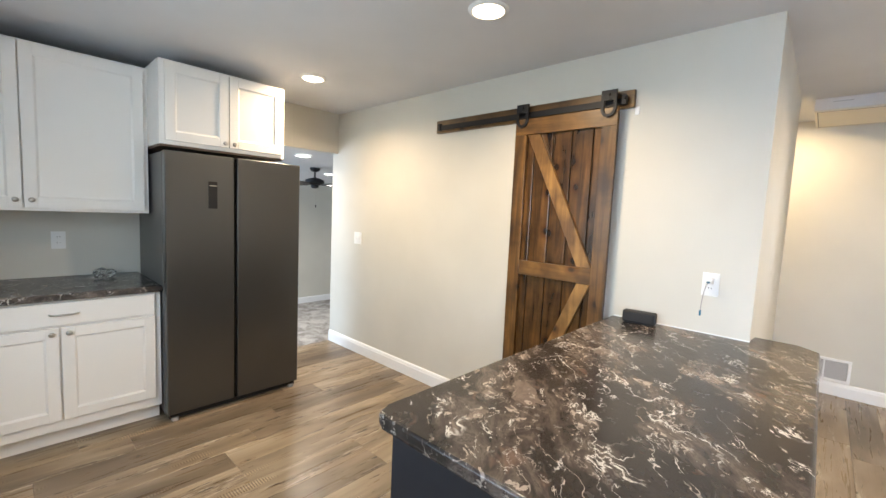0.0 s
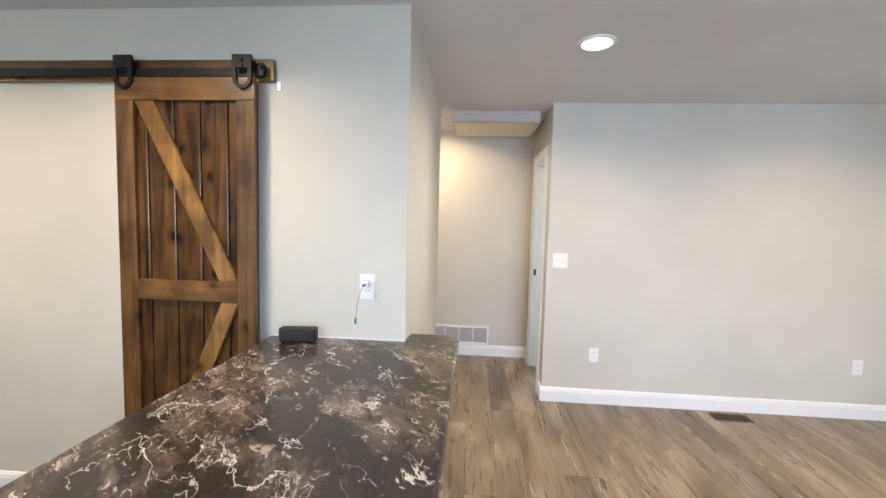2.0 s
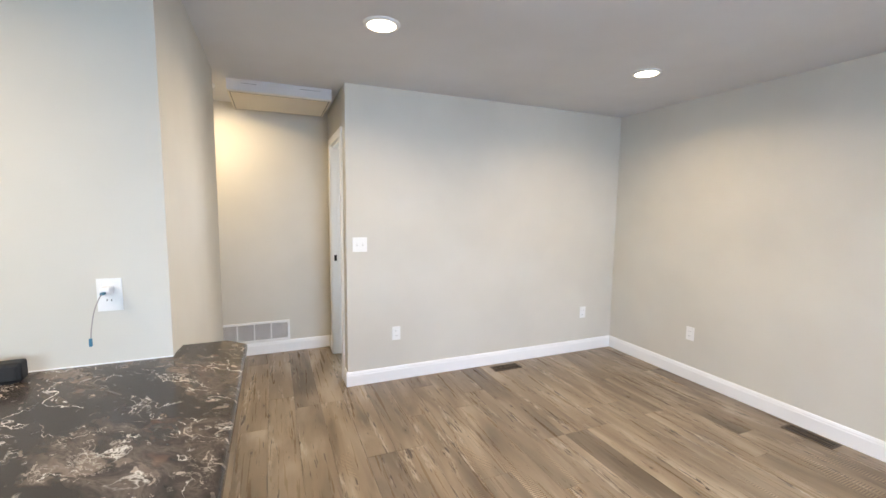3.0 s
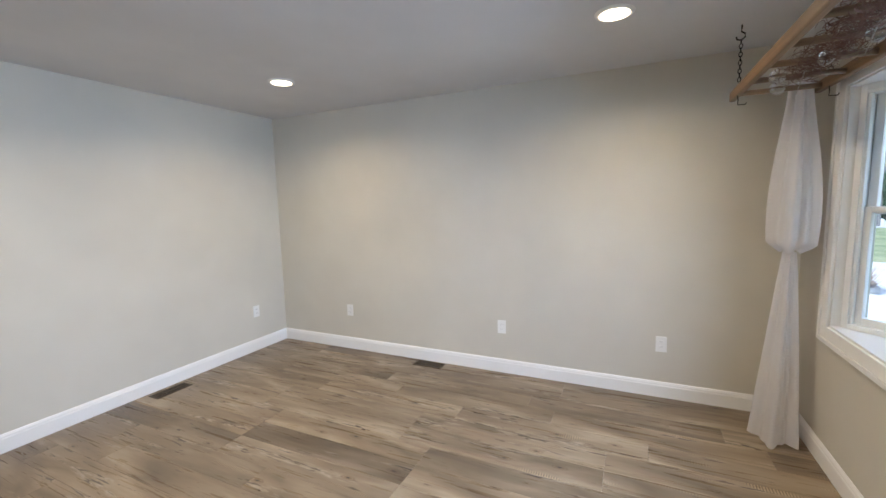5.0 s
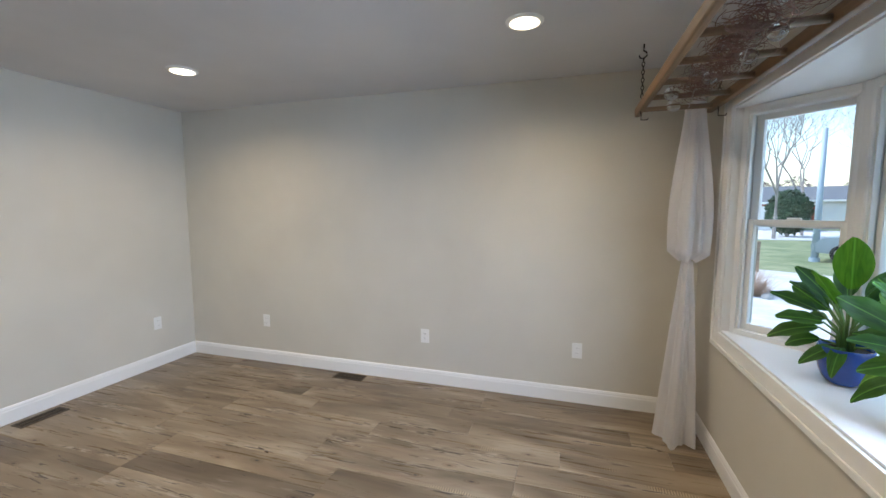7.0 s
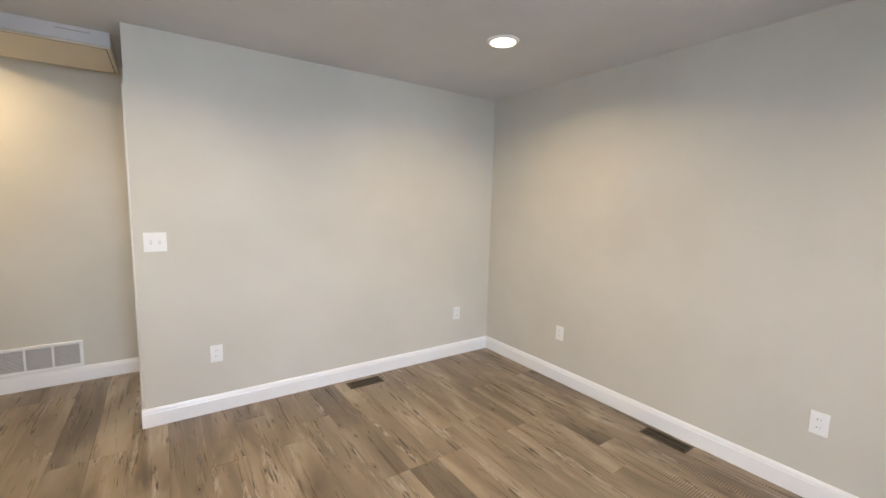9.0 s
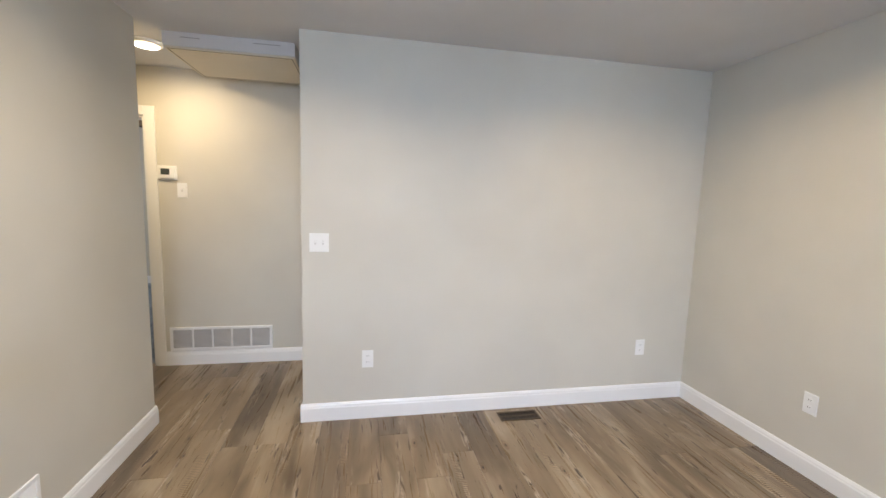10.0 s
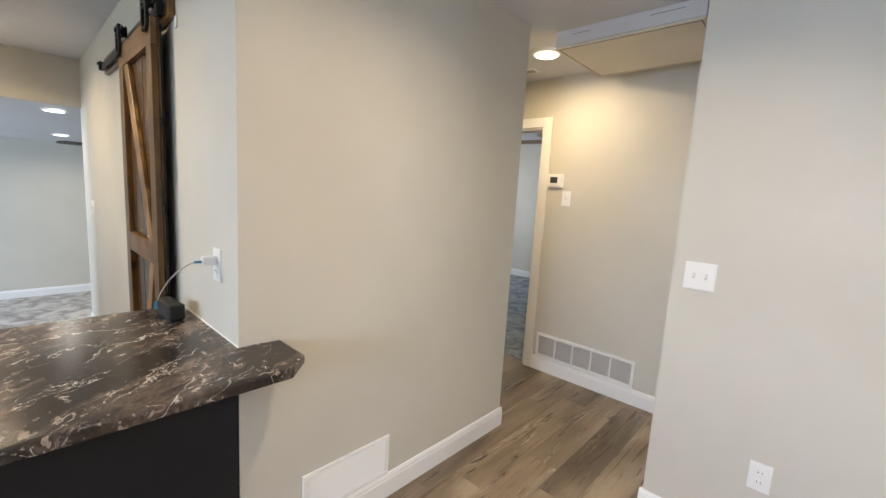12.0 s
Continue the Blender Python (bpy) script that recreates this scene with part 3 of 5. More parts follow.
# ---- hall doors, casings ----
def casing(axis, face, out, u0, u1, top, w=0.07, t=0.018, name="door_casing"):
    """Three flat boards round an opening on a wall face; out is +1 or -1 on the axis."""
    for a, b, c, d in ((u0 - w, u0, 0, top + w), (u1, u1 + w, 0, top + w), (u0, u1, top, top + w)):
        f0, f1 = sorted((face, face + out * t))
        bm = bx(*((f0, f1, a, b) if axis == "x" else (a, b, f0, f1)), c, d, 0.004, 2)
        part(name, bm, M_TRIM, None, "white painted door casing board", "structure")


def jamb(axis, lo, hi, u0, u1, top, t=0.018):
    for a, b, c, d in ((u0, u0 + t, 0.003, top), (u1 - t, u1, 0.003, top), (u0 + t, u1 - t, top - t, top)):
        part("door_jamb", bx(*((lo, hi, a, b) if axis == "x" else (a, b, lo, hi)), c, d), M_TRIM, None, "white painted door jamb", "structure")
        mid, s = (lo + hi) / 2, 0.018
        if c < 1:
            a2, b2 = (a + t, a + t + 0.01) if a == u0 else (a - 0.01, a)
        else:
            a2, b2 = a, b
        c2, d2 = (c, d - t) if c < 1 else (c - 0.01, c)
        part("door_stop", bx(*((mid - s, mid + s, a2, b2) if axis == "x" else (a2, b2, mid - s, mid + s)), c2, d2), M_TRIM, None, "white door stop strip", "structure")


casing("x", HALL_E, -1, 4.245, 4.86, 2.06)
jamb("x", HALL_E - 0.002, HALL_E + 0.122, 4.245, 4.86, 2.06)
casing("y", HALL_N, -1, -1.28, -0.467, 2.06, 0.075)
jamb("y", HALL_N - 0.002, HALL_N + 0.122, -1.28, -0.467, 2.06)
strike = part("strike_plate", bx(HALL_E + 0.012, HALL_E + 0.036, 4.838, 4.842, 0.95, 1.01, 0.001), M_BLACK)
tagged(strike, "dark metal strike plate on the white jamb", "door hardware", kind="structure")
door = thing("hall_door", "white flush interior door, open into the back room", "door", place=(1.0, 4.28, 0.012))
part("door_leaf", bx(0, 0.58, -0.035, 0.0, 0, 2.02, 0.002), M_TRIM, door)
kn = bmesh.new()
lathe(kn, [(0.001, 0), (0.024, 0.0), (0.026, 0.004), (0.012, 0.01), (0.011, 0.03), (0.026, 0.04), (0.028, 0.052), (0.018, 0.062), (0.001, 0.064)], 16)
kn.transform(Matrix.Translation((0.52, -0.035, 0.95)) @ Matrix.Rotation(radians(90), 4, "X"))
part("door_knob", kn, M_BLACK, door, "dark round knob", smooth=True)

# ---- attic hatch in the hall ceiling ----
hatch = thing("attic_hatch", "boxed attic hatch with a cream drop panel in the hall ceiling", "attic hatch", place=(0.028, 4.295, CEIL))
W, D = 0.77, 0.64
LOW = (-0.082, -0.084)


def wedge(a, b, c, d, top=0.0):
    """A board whose underside follows the hatch's slope."""
    zz = [LOW[0] + (LOW[1] - LOW[0]) * v / D for v in (c, d)]
    bm = bmesh.new()
    v = [bm.verts.new(p) for p in ((a, c, zz[0]), (b, c, zz[0]), (b, d, zz[1]), (a, d, zz[1]), (a, c, top), (b, c, top), (b, d, top), (a, d, top))]
    for f in ((0, 3, 2, 1), (4, 5, 6, 7), (0, 1, 5, 4), (1, 2, 6, 5), (2, 3, 7, 6), (3, 0, 4, 7)):
        bm.faces.new([v[k] for k in f])
    return bm


for a, b, c, d, n in ((0, W, 0, 0.02, "frame_front"), (0, W, D - 0.02, D, "frame_back"), (0, 0.02, 0.02, D - 0.02, "frame_end"), (W - 0.02, W, 0.02, D - 0.02, "frame_end")):
    part(n, wedge(a, b, c, d), M_CEIL, hatch)
pb = bx(0.003, W - 0.003, 0.004, D - 0.004, -0.012, 0.0, 0.002)
slope = Matrix.Translation((0, 0, LOW[0] - 0.001)) @ Matrix.Rotation(math.atan2(LOW[1] - LOW[0], D), 4, "X")
pb.transform(slope)
part("drop_panel", pb, M_HATCH, hatch, "cream painted plywood panel")
gr = bmesh.new()
for a, b, c, d in ((0.018, W - 0.018, 0.018, 0.022), (0.018, W - 0.018, D - 0.026, D - 0.022), (0.018, 0.022, 0.022, D - 0.026), (W - 0.022, W - 0.018, 0.022, D - 0.026)):
    box(gr, a, b, c, d, -0.0128, -0.0118)
gr.transform(slope)
part("panel_groove", gr, M_DARK, hatch, "narrow dark joint round the panel")


for a, b, z0 in ((0.10, 0.21, -0.030), (0.52, 0.68, -0.026)):
    part("paint_crack", bx(a, b, -0.0006, 0.0004, z0, z0 + 0.002), M_DARK, hatch, "thin dark crack in the paint")

# ---- small wall things ----
def on_wall(ob, x, y, z, face):
    """Stands a thing built facing -y on a wall that faces the way named."""
    turn = {"-y": 0, "+x": 90, "+y": 180, "-x": -90}[face]
    ob.matrix_basis = pose(x, y, z, 0, 0, turn)
    return ob


def plate(ob, w, h):
    bm = bx(-w / 2, w / 2, -0.006, 0.0, -h / 2, h / 2)
    fr = [f for f in bm.faces if abs(f.calc_center_median().y + 0.006) < 1e-4]
    bmesh.ops.bevel(bm, geom=list(fr[0].edges), offset=0.003, segments=2, affect="EDGES")
    part("cover_plate", bm, M_PLASTIC, ob)
    for dz in (-h * 0.36, h * 0.36):
        part("screw", cyl(bmesh.new(), (0, -0.0055, dz), (0, -0.0072, dz), 0.0028, n=8), M_PLASTIC, ob, "small painted screw")


def outlet(x, y, z, face, label="white duplex wall outlet low on the greige wall", group="wall outlets"):
    ob = thing("wall_outlet", label, "outlet", group)
    plate(ob, 0.074, 0.118)
    for s in (-1, 1):
        bm = bmesh.new()
        prism(bm, [(0.017 * math.cos(a) * (1 if abs(math.cos(a)) < .9 else 1), 0.0145 * math.sin(a)) for a in [k * math.pi / 8 for k in range(16)]], 0, 0.003)
        bm.transform(Matrix.Translation((0, -0.0065, s * 0.0205)) @ Matrix.Rotation(radians(90), 4, "X"))
        part("socket", bm, M_PLASTIC, ob)
        for dx, hh in ((-0.0065, 0.008), (0.0065, 0.0065)):
            part("slot", bx(dx - 0.0012, dx + 0.0012, -0.0102, -0.0094, s * 0.0205 - hh / 2 + .002, s * 0.0205 + hh / 2 + .002), M_DARK, ob)
    return on_wall(ob, x, y, z, face)


def switch(x, y, z, face, gangs=1, label="white toggle light switch on the greige wall"):
    ob = thing("light_switch", label, "light switch", "light switches")
    w = 0.074 if gangs == 1 else 0.118
    plate(ob, w, 0.118)
    for g in range(gangs):
        gx = (g - (gangs - 1) / 2) * 0.046
        part("toggle", bx(gx - 0.004, gx + 0.004, -0.020, -0.005, -0.001, 0.009, 0.0015), M_PLASTIC, ob, "small toggle lever")
        # raised grey strip: the shade in the slot is put into its colour
        part("toggle_slot", bx(gx - 0.0055, gx + 0.0055, -0.0068, -0.006, -0.012, 0.012), M_SLOT, ob, "slot round the lever, recess shade put into its grey")
    return on_wall(ob, x, y, z, face)


out_barn = outlet(-0.228, BARN_Y, 1.168, "-y", "white duplex outlet above the counter with a charger plugged in")
outlet(-3.6 + WEST + 3.6, 0.35, 1.163, "+x", "white duplex outlet on the grey backsplash wall")
outlet(1.275, NORTH, 0.41, "-y")
outlet(3.30, NORTH, 0.412, "-y")
outlet(EAST, 3.126, 0.41, "-x")
outlet(EAST, 1.492, 0.41, "-x")
outlet(EAST, 0.26, 0.41, "-x")
switch(-3.26, BARN_Y, 1.174, "-y", 2, "white double toggle switch near the carpeted room opening")
switch(0.969, NORTH, 1.182, "-y", 2, "white double toggle switch at the wall's end")
switch(-0.218, HALL_N, 1.484, "-y", 1, "white single switch under the thermostat")

th = thing("thermostat", "white square thermostat with a small grey display", "thermostat")
part("housing", bx(-0.075, 0.075, -0.012, 0, -0.055, 0.055, 0.004, 2), M_PLASTIC, th)
part("front", bx(-0.048, 0.062, -0.026, -0.0121, -0.045, 0.045, 0.005, 2), M_PLASTIC, th)
part("display", bx(-0.035, 0.028, -0.0275, -0.0262, -0.018, 0.03), M_SCREEN, th, "dark grey display")
on_wall(th, -0.325, HALL_N, 1.622, "-y")

# return grille on the hall wall, five bays of fine slats
rv = thing("return_air_grille", "long white return grille with five slatted bays above the hall baseboard", "vent", place=(-0.36, HALL_N, 0.125))
GW, GH = 0.815, 0.205
for a, b, c, d in ((0, GW, 0, 0.022), (0, GW, GH - 0.022, GH), (0, 0.022, 0.022, GH - 0.022), (GW - 0.022, GW, 0.022, GH - 0.022)):
    part("frame", bx(a, b, -0.012, 0, c, d, 0.002), M_TRIM, rv)
for i in range(1, 5):
    gx = 0.022 + (GW - 0.044) * i / 5
    part("mullion", bx(gx - 0.006, gx + 0.006, -0.012, -0.001, 0.022, GH - 0.022), M_TRIM, rv)
# shade behind the slats is put into the plate's grey
part("backing", bx(0.02, GW - 0.02, -0.003, -0.0008, 0.02, GH - 0.02), M_GRILLE, rv, "grey filter plate, shade put into its colour")
bm = bmesh.new()
for i in range(16):
    z = 0.027 + i * (GH - 0.054) / 15
    box(bm, 0.022, GW - 0.022, -0.009, -0.0035, z - 0.0011, z + 0.0011)
part("slats", bm, M_TRIM, rv, "fine white slats", "stuff")

# louvred register low on the side wall
sv = thing("wall_register", "white louvred return register low on the side wall", "vent")
SW_, SH_ = 0.44, 0.20
for a, b, c, d in ((-SW_ / 2, SW_ / 2, 0, 0.02), (-SW_ / 2, SW_ / 2, SH_ - 0.02, SH_), (-SW_ / 2, -SW_ / 2 + 0.02, 0.02, SH_ - 0.02), (SW_ / 2 - 0.02, SW_ / 2, 0.02, SH_ - 0.02)):
    part("frame", bx(a, b, -0.011, 0, c, d, 0.002), M_TRIM, sv)
bm = bmesh.new()
for i in range(18):
    z = 0.024 + i * (SH_ - 0.048) / 17
    b2 = bx(-SW_ / 2 + 0.02, SW_ / 2 - 0.02, -0.004, 0.004, -0.0008, 0.0008)
    b2.transform(Matrix.Translation((0, -0.0055, z)) @ Matrix.Rotation(radians(40), 4, "X"))
    tmp = bpy.data.meshes.new("louvre")
    b2.to_mesh(tmp)
    b2.free()
    bm.from_mesh(tmp)
part("louvres", bm, M_TRIM, sv, "fine angled louvres", "stuff")
on_wall(sv, SIDE_X, 2.985, 0.122, "+x")


def register(x, y, length, along):
    ob = thing("floor_register", "brown metal floor register set in the plank floor", "floor vent", "floor registers", (x, y, 0.0))
    w = 0.115
    for a, b, c, d in ((0, length, 0, 0.012), (0, length, w - 0.012, w), (0, 0.012, 0.012, w - 0.012), (length - 0.012, length, 0.012, w - 0.012), (0.012, length - 0.012, w / 2 - 0.004, w / 2 + 0.004)):
        part("rim", bx(a, b, c, d, 0.0005, 0.006, 0.001), M_REGISTER, ob)
    part("well", bx(0.008, length - 0.008, 0.008, w - 0.008, 0.0004, 0.0015), M_DARK, ob)
    bm = bmesh.new()
    for i in range(int(length / 0.012) - 1):
        px = 0.018 + i * 0.012
        box(bm, px, px + 0.003, 0.012, w - 0.012, 0.0018, 0.0048)
    part("fins", bm, M_REGISTER, ob, "narrow cross fins", "stuff")
    if along == "y":
        ob.rotation_euler = (0, 0, radians(90))
    return ob


register(2.165, 3.865, 0.285, "x")
register(3.65, 2.03, 0.285, "y")


# ---- lamps ----
def downlight(x, y, watts=LAMP_W, colour=LAMP_COL, z=CEIL, label="round recessed LED downlight, lit warm, in the ceiling", lens=None):
    ob = thing("downlight", label, "ceiling light", "downlights", (x, y, z))
    bm = lathe(bmesh.new(), [(0.077, -0.010), (0.082, -0.012), (0.094, -0.006), (0.098, 0.0)], 32)
    part("trim_ring", bm, M_TRIM, ob, "white trim ring", smooth=True)
    bm = bmesh.new()
    bmesh.ops.create_circle(bm, cap_ends=True, segments=32, radius=0.079, matrix=Matrix.Translation((0, 0, -0.0095)))
    part("lens", bm, lens or M_LED, ob, "glowing lens")
    lamp = new("downlight_lamp", bpy.data.lights.new("downlight_lamp", "AREA"))
    lamp.data.shape, lamp.data.size, lamp.data.energy, lamp.data.color = "DISK", 0.13, watts, colour
    lamp.data.spread = radians(153)
    lamp.location = (x, y, z - 0.02)
    return ob


for x, y in ((0.874, 2.934), (2.75, 2.92), (2.71, 0.587), (0.874, 0.587), (-1.10, 1.71), (-2.77, 1.735)):
    downlight(x, y, LAMP_W if x > 0 else KITCHEN_W)
for x, y in ((-4.12, 2.38), (-5.4, 3.5), (-6.2, 2.56)):
    downlight(x, y, FAR_W, (1.0, 0.90, 0.76), 2.045 - (-3.75 - x) * 0.0444, "round LED downlight, lit, in the low ceiling past the opening", M_LEDCOOL)
hl = thing("hall_ceiling_light", "small round flat flush ceiling light, lit warm, in the hall", "ceiling light", place=(-0.17, 4.54, CEIL))
part("base_ring", lathe(bmesh.new(), [(0.001, -0.001), (0.098, -0.001), (0.100, -0.008), (0.092, -0.020), (0.080, -0.022)], 32), M_TRIM, hl, smooth=True)
part("dome", lathe(bmesh.new(), [(0.081, -0.019), (0.074, -0.027), (0.050, -0.033), (0.001, -0.036)], 32), M_LED, hl, "glowing shallow lens", smooth=True)
lamp = new("hall_lamp", bpy.data.lights.new("hall_lamp", "AREA"))
lamp.data.shape, lamp.data.size, lamp.data.energy, lamp.data.color = "DISK", 0.13, HALL_W, (1.0, 0.74, 0.42)
lamp.location = (-0.17, 4.54, CEIL - 0.045)
cv = thing("ceiling_register", "small white ceiling register in the hall", "vent", place=(-0.55, 4.84, CEIL))
part("frame", bx(-0.13, 0.13, -0.05, 0.05, -0.008, 0, 0.002), M_TRIM, cv)
part("grille", bx(-0.11, 0.11, -0.034, 0.034, -0.0095, -0.0085), M_GRILLE, cv)

# area lamps standing in for daylight at the bay and at unseen windows
area("bay_daylight", (1.30, BAY_Y + 0.07, 1.60), (2.05, 3.0, -0.15), 1.1, 0.55, DAY_BAY, (0.63, 0.765, 1.0)).data.spread = radians(118)
# fill lamp added outside above the bay to brighten seat and frames
area("bay_sky_fill", (2.1, -1.75, 3.0), (2.1, -0.3, 1.0), 2.8, 0.9, 26.0, (0.52, 0.74, 1.0))
area("kitchen_daylight", (-1.3, SOUTH - 0.1, 1.5), (-2.0, 3, 0.8), 1.1, 0.95, DAY_KITCHEN, DAY_COL)
area("family_daylight", (-5.6, -2.1, 1.05), (-5.6, 3, 0.8), 1.9, 1.4, DAY_FAR, (0.62, 0.79, 1.0))
# added lamp; the back room has no window opening
area("back_room_daylight", (2.0, 6.5, 1.4), (1.6, 4.0, 0.6), 1.0, 1.0, 20.0, (0.75, 0.88, 1.0))
area("bedroom_daylight", (-4.1, 7.0, 1.45), (0, 7.0, 1.0), 1.5, 1.0, DAY_BED, (0.92, 0.95, 1.0))

# ---- kitchen ----
def panel_door(parent, y0, y1, z0, z1, x, t=0.019, rail=0.057):
    """A door facing +x: its recessed field is the part; stiles and rails are pieces under it."""
    bm = bmesh.new()
    i = 0.010
    ring_o = [(y0 + rail, z0 + rail), (y1 - rail, z0 + rail), (y1 - rail, z1 - rail), (y0 + rail, z1 - rail)]
    ring_i = [(y0 + rail + i, z0 + rail + i), (y1 - rail - i, z0 + rail + i), (y1 - rail - i, z1 - rail - i), (y0 + rail + i, z1 - rail - i)]
    vo = [bm.verts.new((x + t - 0.002, a, b)) for a, b in ring_o]
    vi = [bm.verts.new((x + t - 0.009, a, b)) for a, b in ring_i]
    vb = [bm.verts.new((x, a, b)) for a, b in ring_o]
    for k in range(4):
        bm.faces.new((vo[k], vo[(k + 1) % 4], vi[(k + 1) % 4], vi[k]))
        bm.faces.new((vb[k], vb[(k + 1) % 4], vo[(k + 1) % 4], vo[k]))
    bm.faces.new(vi)
    bm.faces.new(vb[::-1])
    d = part("door", bm, M_CAB, parent, "white recessed-panel door")
    for nm, a, b, c, e in (("stile", y0, y0 + rail, z0, z1), ("stile", y1 - rail, y1, z0, z1), ("rail", y0 + rail, y1 - rail, z0, z0 + rail), ("rail", y0 + rail, y1 - rail, z1 - rail, z1)):
        part(nm, bx(x, x + t, a, b, c, e, 0.0012), M_CAB, d)
    return d


def knob(parent, x, y, z):
    bm = lathe(bmesh.new(), [(0.001, 0.028), (0.010, 0.027), (0.015, 0.022), (0.014, 0.017), (0.006, 0.012), (0.005, 0.004), (0.009, 0.0)], 16)
    bm.transform(Matrix.Translation((x, y, z)) @ Matrix.Rotation(radians(90), 4, "Y"))
    part("knob", bm, M_CHROME, parent, "small round brushed nickel knob", smooth=True)


def cabinet(name, label, y0, y1, z0, z1, xb, xf, doors, knobs, drawer=None, toe=False):
    """Doors are (y0, y1, z0, z1) on a face frame at xf; knobs (y, z)."""
    ob = thing(name, label, "cabinet", place=(0, 0, 0))
    bm = bx(xb, xf, y0, y1, z0 + (0.10 if toe else 0), z1, 0.001)
    part("body", bm, M_CAB, ob)
    if toe:
        part("toe_kick", bx(xb, xf - 0.06, y0 + 0.002, y1 - 0.002, z0, z0 + 0.0995), M_CAB, ob, "recessed white toe kick")
    for d, k in zip(doors, knobs):
        dd = panel_door(ob, *d, xf + 0.0005)
        knob(dd, xf + 0.019, *k)
    if drawer:
        dd = part("drawer_front", bx(xf + 0.0005, xf + 0.0195, *drawer, 0.002), M_CAB, ob, "flat white drawer front")
        ym, zm = (drawer[0] + drawer[1]) / 2, (drawer[2] + drawer[3]) / 2
        h = bmesh.new()
        tube(h, [(xf + 0.02, ym - 0.062, zm), (xf + 0.042, ym - 0.055, zm), (xf + 0.048, ym - 0.03, zm), (xf + 0.049, ym, zm), (xf + 0.048, ym + 0.03, zm), (xf + 0.042, ym + 0.055, zm), (xf + 0.02, ym + 0.062, zm)], 0.0055, 8)
        part("pull", h, M_CHROME, dd, "brushed nickel bar pull", smooth=True)
    return ob


cabinet("base_cabinet", "white base cabinet with two panel doors under a wide drawer", -0.16, 0.785, 0, 0.874, WEST, -2.985,
        [(-0.115, 0.293, 0.165, 0.712), (0.303, 0.752, 0.165, 0.712)], [(0.262, 0.683), (0.335, 0.683)], (-0.115, 0.752, 0.728, 0.858), True)
cabinet("upper_cabinet", "white wall cabinet with two tall panel doors over the worktop", -0.42, 0.776, 1.372, 2.325, WEST, -3.20,
        [(-0.40, 0.176, 1.39, 2.308), (0.184, 0.752, 1.39, 2.308)], [(0.148, 1.435), (0.214, 1.435)])
cabinet("fridge_top_cabinet", "short white wall cabinet with two panel doors above the refrigerator", 0.778, 1.585, 1.822, 2.342, WEST, -2.92,
        [(0.808, 1.182, 1.846, 2.325), (1.188, 1.565, 1.846, 2.325)], [(1.155, 1.872), (1.215, 1.872)])
cabinet("base_cabinet", "white base cabinet further along the kitchen wall", SOUTH + 0.001, -0.161, 0, 0.874, WEST, -2.985, [(-0.50, -0.175, 0.165, 0.858)], [(-0.21, 0.82)], None, True)

under = [o for o in bpy.data.objects if o.name == "fridge_top_cabinet"][0]
part("underside", bx(WEST + 0.004, -2.925, 0.786, 1.578, 1.808, 1.8215), M_RAWWOOD, under, "dark brown raw wood underside")

wt = bx(WEST + 0.001, -2.94, SOUTH + 0.001, 0.790, 0.875, 0.914, 0.008, 3)
tagged(part("worktop", wt, M_MARBLE), "dark brown marble-look laminate worktop on the white cabinets", "worktop")
bs = thing("plastic_bag", "small crumpled clear plastic bag lying on the worktop", "bag", place=(-3.46, 0.56, 0.915))
bm = bmesh.new()
bmesh.ops.create_icosphere(bm, subdivisions=3, radius=0.05)
for v in bm.verts:
    k = 0.7 + 0.6 * noise.noise(v.co * 28)
    v.co = Vector((v.co.x * 1.0 * k, v.co.y * 1.4 * k, max(0.0, v.co.z * 0.9 * k + 0.03)))
part("bag_body", bm, glass("crinkled_clear_plastic", 0.25), bs)

# refrigerator, two doors side by side
fr = thing("refrigerator", "black stainless side-by-side refrigerator under a white cabinet", "refrigerator", place=(0, 0, 0))
part("body", bx(-3.60, -2.945, 0.795, 1.695, 0.035, 1.775, 0.004), mat("dark_grey_fridge_side", (0.13, 0.125, 0.12), 0.45, 0.3)[0], fr, "dark grey painted side")
for a, b in ((0.795, 1.207), (1.229, 1.695)):
    part("door", bx(-2.94, -2.872, a, b, 0.05, 1.782, 0.008, 3), M_STEEL, fr, "brushed black stainless door")
part("door_gap", bx(-2.96, -2.905, 1.2075, 1.2285, 0.05, 1.775), M_DARK, fr, "dark handle recess between doors")
hd = part("dispenser_recess", bx(-2.8735, -2.8700, 1.042, 1.098, 1.425, 1.605, 0.0012), M_BLACKPL, fr, "narrow black inset panel")
part("inset_rim", bx(-2.8697, -2.8685, 1.048, 1.092, 1.575, 1.58), M_CHROME, hd)
part("base_grille", bx(-2.93, -2.90, 0.81, 1.68, 0.012, 0.048), M_DARK, fr, "dark base grille")
for y in (0.84, 1.65):
    part("foot", cyl(bmesh.new(), (-2.90, y, 0.0), (-2.90, y, 0.022), 0.022, n=14), M_GRILLE, fr, "grey levelling foot")
    part("foot", cyl(bmesh.new(), (-3.5, y, 0.0), (-3.5, y, 0.036), 0.022, n=14), M_GRILLE, fr, "grey levelling foot")

# ---- peninsula ----
pen = thing("peninsula_cabinet", "black painted peninsula base carrying the marble-look top", "cabinet")
part("carcass", bx(-0.640, -0.060, 0.825, 2.528, 0.0, 0.8735), M_NAVY, pen)
part("back_panel", bx(-0.0595, -0.045, 0.820, 2.5285, 0.0, 0.8735, 0.001), M_NAVY, pen, "flat black back panel")
part("end_panel", bx(-0.645, -0.0605, 0.808, 0.8245, 0.0, 0.8735, 0.001), M_NAVY, pen, "flat black end panel")
R = 0.035
